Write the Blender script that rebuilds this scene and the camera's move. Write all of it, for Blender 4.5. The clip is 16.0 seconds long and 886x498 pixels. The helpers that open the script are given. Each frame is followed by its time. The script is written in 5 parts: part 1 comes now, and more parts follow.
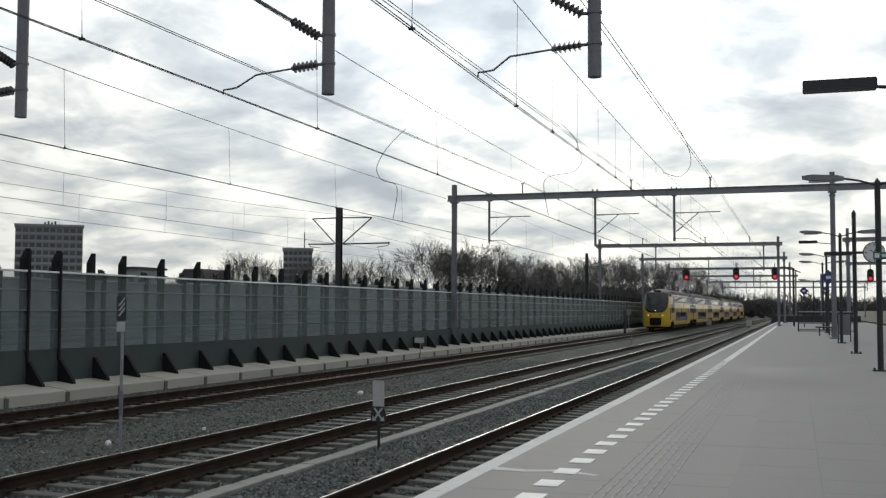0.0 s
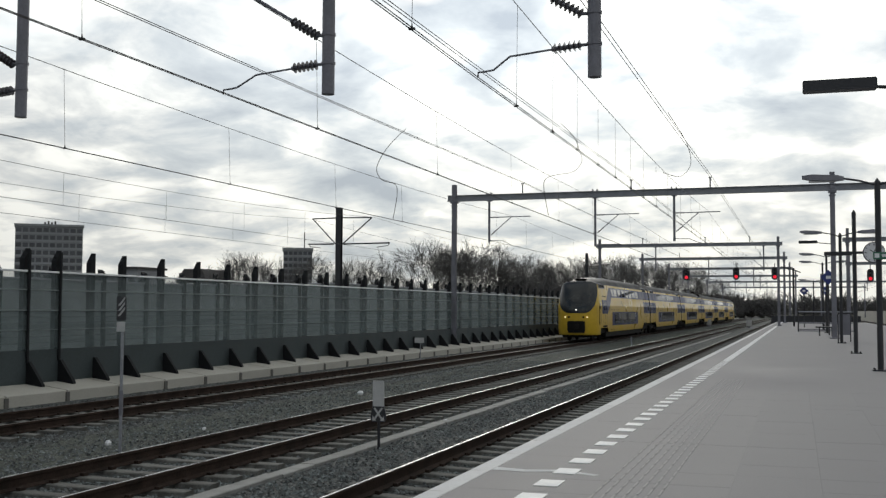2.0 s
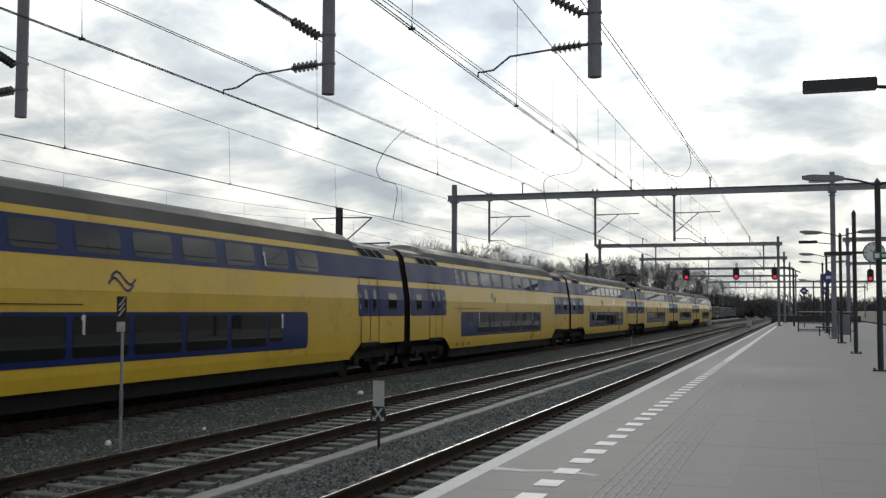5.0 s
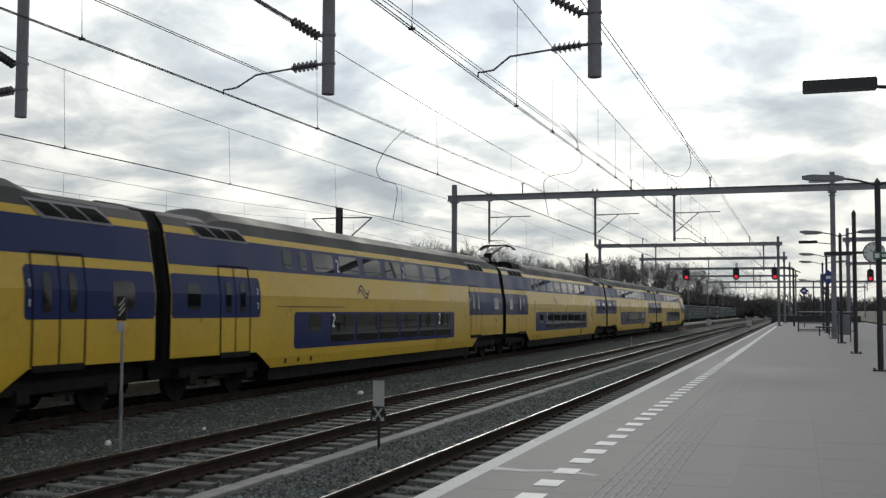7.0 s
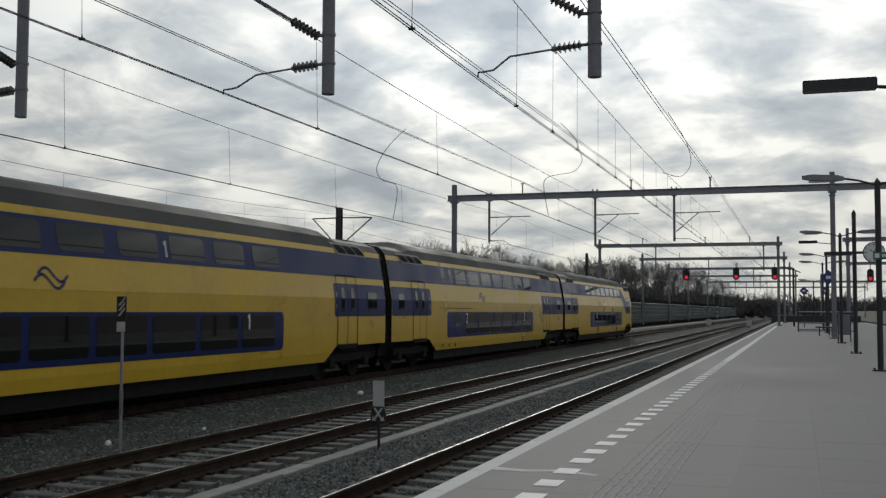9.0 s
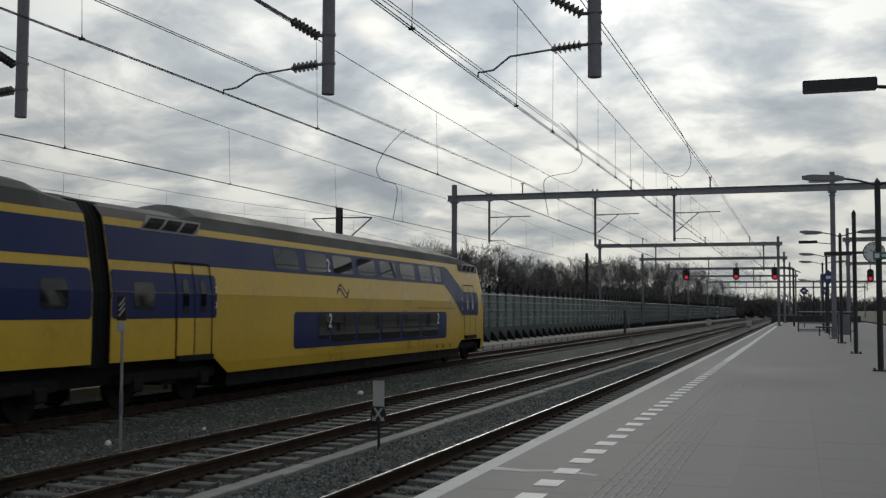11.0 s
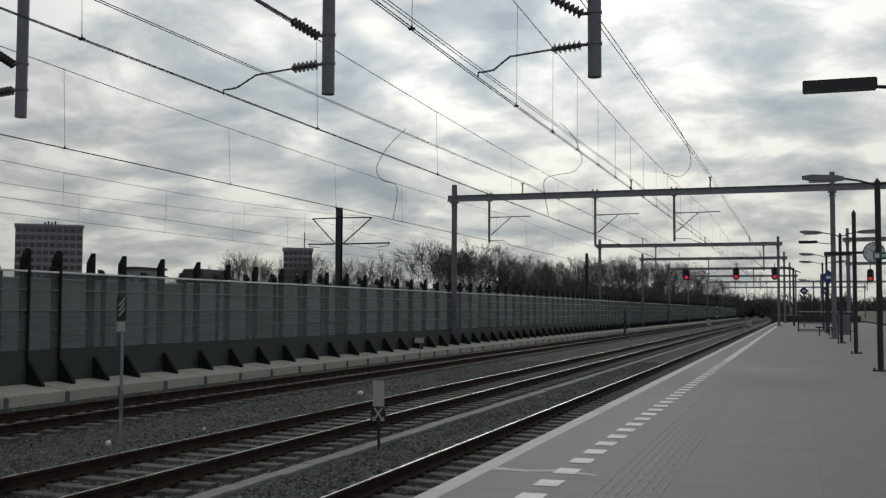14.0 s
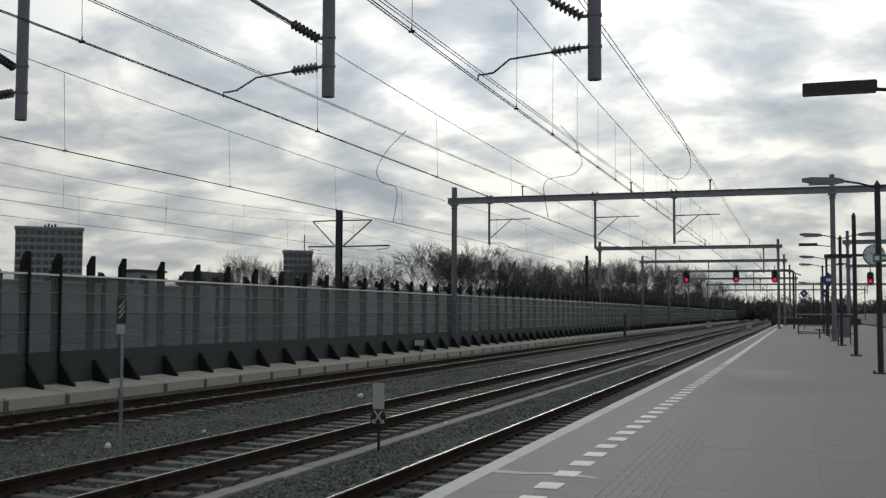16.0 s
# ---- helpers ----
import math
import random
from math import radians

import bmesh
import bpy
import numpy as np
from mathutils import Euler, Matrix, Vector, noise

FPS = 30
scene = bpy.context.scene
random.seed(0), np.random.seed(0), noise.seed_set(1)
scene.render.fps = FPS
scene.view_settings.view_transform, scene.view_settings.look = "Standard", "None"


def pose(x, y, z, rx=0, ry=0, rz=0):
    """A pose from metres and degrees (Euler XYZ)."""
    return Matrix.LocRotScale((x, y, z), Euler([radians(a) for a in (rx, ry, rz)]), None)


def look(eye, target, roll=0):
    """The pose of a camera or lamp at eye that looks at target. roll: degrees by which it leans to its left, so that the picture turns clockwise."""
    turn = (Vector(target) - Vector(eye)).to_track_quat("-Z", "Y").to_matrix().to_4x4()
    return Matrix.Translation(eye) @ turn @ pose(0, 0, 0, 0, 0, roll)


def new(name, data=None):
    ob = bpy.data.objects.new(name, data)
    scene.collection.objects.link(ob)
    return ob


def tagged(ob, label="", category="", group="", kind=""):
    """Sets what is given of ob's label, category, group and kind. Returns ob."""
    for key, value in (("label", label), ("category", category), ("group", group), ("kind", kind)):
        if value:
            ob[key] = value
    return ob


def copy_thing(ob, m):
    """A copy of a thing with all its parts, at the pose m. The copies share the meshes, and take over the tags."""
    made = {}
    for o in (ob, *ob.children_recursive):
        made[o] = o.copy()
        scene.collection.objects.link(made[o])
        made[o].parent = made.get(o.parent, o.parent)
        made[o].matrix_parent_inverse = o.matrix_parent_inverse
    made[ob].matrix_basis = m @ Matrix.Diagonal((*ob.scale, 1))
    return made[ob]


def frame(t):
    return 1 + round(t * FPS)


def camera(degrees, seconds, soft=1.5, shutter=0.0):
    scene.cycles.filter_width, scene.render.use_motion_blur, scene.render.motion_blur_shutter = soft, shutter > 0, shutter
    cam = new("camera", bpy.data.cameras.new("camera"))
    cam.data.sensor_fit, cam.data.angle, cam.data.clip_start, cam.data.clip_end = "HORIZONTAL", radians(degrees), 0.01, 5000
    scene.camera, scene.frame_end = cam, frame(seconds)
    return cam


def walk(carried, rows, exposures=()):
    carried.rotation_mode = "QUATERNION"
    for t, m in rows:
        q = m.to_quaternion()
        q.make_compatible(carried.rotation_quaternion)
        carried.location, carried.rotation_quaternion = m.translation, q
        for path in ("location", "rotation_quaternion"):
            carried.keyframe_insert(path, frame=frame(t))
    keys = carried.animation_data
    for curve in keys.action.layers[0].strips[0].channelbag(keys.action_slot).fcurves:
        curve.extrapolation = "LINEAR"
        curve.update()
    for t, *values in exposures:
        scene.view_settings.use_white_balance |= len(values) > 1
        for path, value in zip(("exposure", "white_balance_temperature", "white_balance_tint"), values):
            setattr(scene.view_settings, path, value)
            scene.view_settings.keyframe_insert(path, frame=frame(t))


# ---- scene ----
# ---- camera and its walk ----
cam = camera(44.86, 16.0, soft=1.35, shutter=0.1)
EYE = (0.0, 0.0, 1.985)


def aim(pitch, turn=18.26, roll=0.22):
    a, p = radians(turn), radians(pitch)
    way = Vector((-math.sin(a) * math.cos(p), math.cos(a) * math.cos(p), math.sin(p)))
    return look(EYE, Vector(EYE) + way * 10, roll)


walk(cam, [(0.0, aim(3.273)), (7.0, aim(3.273)), (13.9, aim(3.273)), (14.5, aim(3.30)), (15.0, aim(3.325)), (15.5, aim(3.36)),
           (16.0, aim(3.41))],
     exposures=[(0.0, -0.14, 6500, 6), (4.0, -0.16, 6500, 6), (6.5, -0.18, 6500, 6), (7.0, -0.22, 6500, 6), (8.5, -0.50, 6500, 6), (11.5, -0.72, 6500, 6),
                (14.0, -0.70, 6500, 6), (16.0, -0.53, 6500, 6)])

# ---- world, sun ----
SUN_TURN, SUN_HEIGHT = -13.0, 20.0     # degrees right of the track's line, degrees up
world = bpy.data.worlds.new("overcast sky")
scene.world = world
world.use_nodes = True
wn, wl = world.node_tree.nodes, world.node_tree.links
wn.clear()
w_out, w_bg = wn.new("ShaderNodeOutputWorld"), wn.new("ShaderNodeBackground")
w_sky = wn.new("ShaderNodeTexSky")
w_sky.sky_type, w_sky.sun_disc = "NISHITA", False
w_sky.sun_elevation, w_sky.sun_rotation = radians(SUN_HEIGHT), radians(SUN_TURN)
w_co, w_sep = wn.new("ShaderNodeTexCoord"), wn.new("ShaderNodeSeparateXYZ")
wl.new(w_co.outputs["Generated"], w_sep.inputs[0])


def w_math(op, a, b):
    n = wn.new("ShaderNodeMath")
    n.operation = op
    for i, v in enumerate((a, b)):
        if isinstance(v, (int, float)):
            n.inputs[i].default_value = v
        else:
            wl.new(v, n.inputs[i])
    return n.outputs[0]


def w_ramp(value, stops):
    n = wn.new("ShaderNodeValToRGB")
    wl.new(value, n.inputs[0])
    e = n.color_ramp.elements
    while len(e) < len(stops):
        e.new(0.5)
    for k, (p, c) in zip(e, stops):
        k.position, k.color = p, (*c, 1)
    return n.outputs[0]


def w_noise(vec, scale, detail, rough, shift):
    m = wn.new("ShaderNodeMapping")
    m.inputs["Location"].default_value = shift
    wl.new(vec, m.inputs["Vector"])
    n = wn.new("ShaderNodeTexNoise")
    n.inputs["Scale"].default_value, n.inputs["Detail"].default_value, n.inputs["Roughness"].default_value = scale, detail, rough
    n.inputs["Distortion"].default_value = 0.3
    wl.new(m.outputs[0], n.inputs["Vector"])
    return n.outputs[0]


# a cloud layer seen in perspective: the way divided by its height
w_h = w_math("ADD", w_math("MAXIMUM", w_sep.outputs[2], 0.0), 0.26)
w_comb = wn.new("ShaderNodeCombineXYZ")
wl.new(w_math("DIVIDE", w_sep.outputs[0], w_h), w_comb.inputs[0])
wl.new(w_math("DIVIDE", w_sep.outputs[1], w_h), w_comb.inputs[1])
lumps = w_noise(w_comb.outputs[0], 4.0, 8.0, 0.55, (3.1, 1.7, 0.0))
wide = w_noise(w_comb.outputs[0], 0.8, 3.0, 0.5, (2.0, 5.5, 4.0))
shade = w_math("ADD", w_math("MULTIPLY", lumps, 0.66), w_math("MULTIPLY", wide, 0.34))
cloud = w_ramp(shade, [(0.345, (0.43, 0.47, 0.535)), (0.45, (0.62, 0.655, 0.70)), (0.505, (0.80, 0.81, 0.825)), (0.57, (1.12, 1.11, 1.085))])
gaps = w_ramp(w_noise(w_comb.outputs[0], 0.9, 4.0, 0.5, (1.0, 8.0, 2.0)), [(0.37, (0.85, 0.85, 0.85)), (0.48, (0.0, 0.0, 0.0))])
w_blue = wn.new("ShaderNodeMix")
w_blue.data_type, w_blue.blend_type = "RGBA", "MULTIPLY"
w_blue.inputs[0].default_value = 1.0
wl.new(w_sky.outputs[0], w_blue.inputs[6])
w_blue.inputs[7].default_value = (0.12, 0.12, 0.12, 1)
w_mix = wn.new("ShaderNodeMix")
w_mix.data_type = "RGBA"
wl.new(w_math("MULTIPLY", gaps, w_math("MINIMUM", w_math("MULTIPLY", w_math("MAXIMUM", w_math("SUBTRACT", w_sep.outputs[2], 0.12), 0.0), 9.0), 1.0)), w_mix.inputs[0])
wl.new(cloud, w_mix.inputs[6])
wl.new(w_blue.outputs[2], w_mix.inputs[7])
# the veil of cloud is brighter towards the sun
w_dot = wn.new("ShaderNodeVectorMath")
w_dot.operation = "DOT_PRODUCT"
wl.new(w_co.outputs["Generated"], w_dot.inputs[0])
SUN_WAY = Vector((math.sin(radians(SUN_TURN)) * math.cos(radians(SUN_HEIGHT)), math.cos(radians(SUN_TURN)) * math.cos(radians(SUN_HEIGHT)),
                  math.sin(radians(SUN_HEIGHT))))
w_dot.inputs[1].default_value = SUN_WAY
w_glow = w_math("POWER", w_math("MAXIMUM", w_dot.outputs["Value"], 0.0), 8.0)
w_high = w_math("MINIMUM", w_math("MULTIPLY", w_math("MAXIMUM", w_sep.outputs[2], 0.0), 4.5), 1.0)
w_gain = w_math("MULTIPLY", w_math("ADD", w_math("MULTIPLY", w_glow, 0.90), 0.78), w_math("ADD", w_math("MULTIPLY", w_high, 0.26), 0.74))
# warmer towards the sun, low over the horizon
w_warm = wn.new("ShaderNodeMix")
w_warm.data_type, w_warm.blend_type = "RGBA", "MULTIPLY"
wl.new(w_math("MULTIPLY", w_glow, w_math("SUBTRACT", 1.0, w_high)), w_warm.inputs[0])
wl.new(w_mix.outputs[2], w_warm.inputs[6])
w_warm.inputs[7].default_value = (1.03, 0.985, 0.89, 1)
wl.new(w_warm.outputs[2], w_bg.inputs[0])
wl.new(w_gain, w_bg.inputs[1])
wl.new(w_bg.outputs[0], w_out.inputs[0])

sun = new("sun", bpy.data.lights.new("sun", "SUN"))
sun.data.energy, sun.data.angle, sun.data.color = 0.5, radians(14), (1.0, 0.95, 0.88)
sun.matrix_world = look(SUN_WAY * 50, (0, 0, 0))


# ---- materials ----
def material(name, color, rough=0.6, metal=0.0, vary=0.15, scale=3.0, fine=40.0, bump=0.1, bump_dist=0.01, tint=None, wear=0.0, each=0.0,
             spec=0.5, coat=0.0, island=False, alpha=1.0, cells=0.0, even=False):
    """Two scales of noise over one base colour; tint: a second colour that comes in patches; each: variation from piece to piece."""
    m = bpy.data.materials.new(name)
    m.use_nodes = True
    n, l = m.node_tree.nodes, m.node_tree.links
    b = n["Principled BSDF"]
    b.inputs["Metallic"].default_value = metal
    b.inputs["Specular IOR Level"].default_value = spec
    b.inputs["Coat Weight"].default_value = coat
    b.inputs["Coat Roughness"].default_value = 0.15
    b.inputs["Alpha"].default_value = alpha
    co = n.new("ShaderNodeTexCoord")
    big, small = n.new("ShaderNodeTexNoise"), n.new("ShaderNodeTexNoise")
    for t, s, d in ((big, scale, 4.0), (small, fine, 3.0)):
        t.inputs["Scale"].default_value, t.inputs["Detail"].default_value = s, d
        l.new(co.outputs["Object"], t.inputs["Vector"])
    r = n.new("ShaderNodeValToRGB")
    second = tint or tuple(c * (1 - 2 * vary) for c in color)
    r.color_ramp.elements[0].position, r.color_ramp.elements[0].color = 0.34, (*second, 1)
    r.color_ramp.elements[1].position, r.color_ramp.elements[1].color = 0.62, (*color, 1)
    l.new(big.outputs[0], r.inputs[0])
    g = n.new("ShaderNodeMapRange")
    g.inputs["From Min"].default_value, g.inputs["From Max"].default_value = 0.25, 0.75
    g.inputs["To Min"].default_value, g.inputs["To Max"].default_value = 1 - vary, 1 + vary
    l.new(small.outputs[0], g.inputs["Value"])
    x = n.new("ShaderNodeMix")
    x.data_type, x.blend_type = "RGBA", "MULTIPLY"
    x.inputs[0].default_value = 1.0
    l.new(r.outputs[0], x.inputs[6])
    l.new(g.outputs[0], x.inputs[7])
    last = x.outputs[2]
    if each:
        if island:
            src = n.new("ShaderNodeNewGeometry").outputs["Random Per Island"]
        else:
            src = n.new("ShaderNodeObjectInfo").outputs["Random"]
        e = n.new("ShaderNodeMapRange")
        e.inputs["To Min"].default_value, e.inputs["To Max"].default_value = 1 - each, 1 + each
        l.new(src, e.inputs["Value"])
        y = n.new("ShaderNodeMix")
        y.data_type, y.blend_type = "RGBA", "MULTIPLY"
        y.inputs[0].default_value = 1.0
        l.new(last, y.inputs[6])
        l.new(e.outputs[0], y.inputs[7])
        last = y.outputs[2]
    if cells:
        # single stones, told apart by tone, with the shade in the gaps painted dark
        vo = n.new("ShaderNodeTexVoronoi")
        vo.inputs["Scale"].default_value = cells
        l.new(co.outputs["Object"], vo.inputs["Vector"])
        tone = n.new("ShaderNodeMapRange")
        tone.inputs["To Min"].default_value, tone.inputs["To Max"].default_value = 0.3, 2.0
        sp = n.new("ShaderNodeSeparateColor")
        l.new(vo.outputs["Color"], sp.inputs[0])
        l.new(sp.outputs[0], tone.inputs["Value"])
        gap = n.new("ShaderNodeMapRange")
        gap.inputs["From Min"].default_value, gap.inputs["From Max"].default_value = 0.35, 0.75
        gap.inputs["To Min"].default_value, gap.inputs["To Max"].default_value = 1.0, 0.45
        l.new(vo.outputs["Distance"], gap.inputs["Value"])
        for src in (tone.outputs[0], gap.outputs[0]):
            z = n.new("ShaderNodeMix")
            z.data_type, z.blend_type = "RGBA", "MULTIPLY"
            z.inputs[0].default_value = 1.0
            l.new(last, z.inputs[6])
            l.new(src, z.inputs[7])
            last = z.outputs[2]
    l.new(last, b.inputs["Base Color"])
    q = n.new("ShaderNodeMapRange")
    q.inputs["From Min"].default_value, q.inputs["From Max"].default_value = 0.3, 0.7
    q.inputs["To Min"].default_value, q.inputs["To Max"].default_value = max(0.02, rough - 0.12), min(1, rough + 0.12)
    l.new(big.outputs[0], q.inputs["Value"])
    if even:
        b.inputs["Roughness"].default_value = rough
    else:
        l.new(q.outputs[0], b.inputs["Roughness"])
    if bump:
        u = n.new("ShaderNodeBump")
        u.inputs["Strength"].default_value, u.inputs["Distance"].default_value = bump, bump_dist
        l.new(small.outputs[0], u.inputs["Height"])
        l.new(u.outputs[0], b.inputs["Normal"])
    return m


def glowing(name, color, strength):
    m = bpy.data.materials.new(name)
    m.use_nodes = True
    b = m.node_tree.nodes["Principled BSDF"]
    b.inputs["Base Color"].default_value = (*color, 1)
    b.inputs["Emission Color"].default_value = (*color, 1)
    b.inputs["Emission Strength"].default_value = strength
    return m


GALV = material("galvanised steel", (0.30, 0.31, 0.34), 0.5, 0.35, 0.12, 2.0, 30, 0.05)
GREYPAINT = material("grey steel paint", (0.20, 0.20, 0.23), 0.5, 0.2, 0.12, 2.0, 30, 0.05)
BLACKSTEEL = material("dark painted steel", (0.025, 0.026, 0.032), 0.45, 0.0, 0.15, 3.0, 40, 0.05)
WIRE = material("copper wire, weathered", (0.07, 0.065, 0.065), 0.5, 0.5, 0.1, 3.0, 20, 0)
PORCELAIN = material("brown porcelain", (0.10, 0.09, 0.097), 0.25, 0.0, 0.1)
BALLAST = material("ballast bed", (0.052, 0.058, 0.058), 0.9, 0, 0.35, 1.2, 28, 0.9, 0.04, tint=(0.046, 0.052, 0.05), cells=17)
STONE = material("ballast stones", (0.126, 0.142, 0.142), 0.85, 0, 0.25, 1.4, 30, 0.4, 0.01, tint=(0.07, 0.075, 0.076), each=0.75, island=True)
SOIL = material("mossy gravel strip", (0.042, 0.052, 0.042), 0.95, 0, 0.35, 0.9, 24, 0.8, 0.04, tint=(0.04, 0.048, 0.036), cells=24)
GRASS = material("winter grass", (0.07, 0.075, 0.045), 0.95, 0, 0.3, 0.2, 8, 0.6, 0.05, tint=(0.05, 0.045, 0.035))
SLEEPER = material("stained concrete sleeper", (0.135, 0.135, 0.125), 0.9, 0, 0.2, 5, 40, 0.3, tint=(0.075, 0.073, 0.065), each=0.2)
RUST = material("rusty rail flank", (0.045, 0.031, 0.025), 0.9, 0.0, 0.25, 3, 40, 0.3, spec=0.12)
RAILHEAD = material("polished rail head", (0.5, 0.5, 0.52), 0.3, 1.0, 0.05, 1.0, 20, 0)
DULLHEAD = material("dull rail head", (0.13, 0.115, 0.105), 0.5, 0.6, 0.12, 1.0, 20, 0)
PAVING = material("platform slabs", (0.215, 0.206, 0.215), 0.75, 0, 0.06, 0.6, 60, 0.12, 0.004, tint=(0.187, 0.179, 0.186), each=0.008)
PAVEBED = material("platform joints", (0.20, 0.19, 0.192), 0.9, 0, 0.1, 2, 50, 0.2)
RIBS = material("worn guiding ribs", (0.30, 0.29, 0.295), 0.75, 0, 0.06, 4, 60, 0.1)
WHITEMARK = material("white platform paint", (0.74, 0.75, 0.76), 0.6, 0, 0.08, 4, 60, 0.1, tint=(0.6, 0.6, 0.61), each=0.05)
EDGESTONE = material("pale edge slab", (0.56, 0.57, 0.585), 0.7, 0, 0.08, 2, 60, 0.1, tint=(0.47, 0.47, 0.48), each=0.06)
CONCRETE = material("weathered concrete", (0.43, 0.415, 0.375), 0.85, 0, 0.12, 1.3, 30, 0.25, tint=(0.38, 0.365, 0.32), each=0.06)
DARKCONC = material("dark concrete", (0.14, 0.135, 0.125), 0.9, 0, 0.15, 2, 30, 0.25)
DUCT = material("cable duct lid", (0.26, 0.26, 0.25), 0.85, 0, 0.12, 3, 40, 0.2, tint=(0.18, 0.18, 0.17), each=0.12)
PANEL = material("smoky grey-green barrier pane", (0.19, 0.238, 0.245), 0.5, 0, 0.12, 0.5, 5, 0.0, tint=(0.125, 0.158, 0.163), each=0.10, alpha=0.35, spec=0.12)
PANELRAIL = material("grey barrier rail", (0.20, 0.23, 0.23), 0.4, 0, 0.1, 2, 20, 0.03)
PALEPANEL = material("pale smoky barrier pane", (0.255, 0.30, 0.306), 0.5, 0, 0.12, 0.5, 5, 0.0, tint=(0.17, 0.205, 0.21), each=0.10, alpha=0.32, spec=0.12)
BACKPANEL = material("grey barrier board", (0.27, 0.30, 0.305), 0.7, 0, 0.15, 1.2, 20, 0.1, tint=(0.19, 0.215, 0.22), each=0.15, spec=0.1)
BASEBOARD = material("black barrier board", (0.05, 0.063, 0.067), 0.6, 0, 0.15, 1.2, 30, 0.1, each=0.08, spec=0.3)
FENCEPOST = material("black barrier post", (0.014, 0.015, 0.017), 0.7, 0, 0.15, 3, 40, 0.1, tint=(0.010, 0.011, 0.013), spec=0.15)
CAP = material("bright aluminium cap", (0.86, 0.87, 0.88), 0.35, 0.0, 0.05, 2, 30, 0)
YELLOW = material("yellow coach paint", (0.62, 0.41, 0.035), 0.34, 0, 0.06, 0.5, 6, 0.015, tint=(0.53, 0.345, 0.035), coat=0.3, spec=0.25)
BLUE = material("dark blue coach paint", (0.008, 0.019, 0.105), 0.4, 0, 0.08, 0.5, 8, 0.015, coat=0.2, spec=0.12)
ROOFGREY = material("grey coach roof", (0.05, 0.05, 0.053), 0.6, 0, 0.12, 0.6, 10, 0.08, tint=(0.04, 0.04, 0.04), spec=0.2)
COACHGLASS = material("tinted coach glass", (0.006, 0.0075, 0.008), 0.03, 0, 0.1, 2, 20, 0, spec=0.5, even=True)
SCREENGLASS = material("dark windscreen glass", (0.012, 0.016, 0.018), 0.17, 0, 0.1, 2, 20, 0, spec=0.5, even=True)
RUBBER = material("black rubber", (0.010, 0.010, 0.010), 0.75, 0, 0.1, spec=0.15)
BOGIE = material("brake-dusted steel", (0.022, 0.020, 0.019), 0.85, 0.0, 0.25, 4, 40, 0.3, spec=0.15)
WHITEPAINT = material("white lettering", (0.75, 0.76, 0.78), 0.5, 0, 0.05)
SIGNWHITE = material("weathered white plate", (0.5, 0.5, 0.5), 0.6, 0, 0.1, 6, 60, 0.05)
SIGNGREEN = material("green sign enamel", (0.05, 0.16, 0.11), 0.4, 0, 0.08)
SIGNBLUE = material("blue sign enamel", (0.03, 0.045, 0.20), 0.35, 0, 0.08)
BARK = material("winter bark", (0.125, 0.12, 0.118), 0.95, 0, 0.2, 2, 20, 0.2)
RED = glowing("red signal lens", (0.85, 0.015, 0.035), 1.2)
LAMPWHITE = glowing("lit headlight", (1.0, 0.80, 0.48), 1.1)
TOPLIGHT = glowing("lit top light", (1.0, 0.97, 0.9), 3.0)


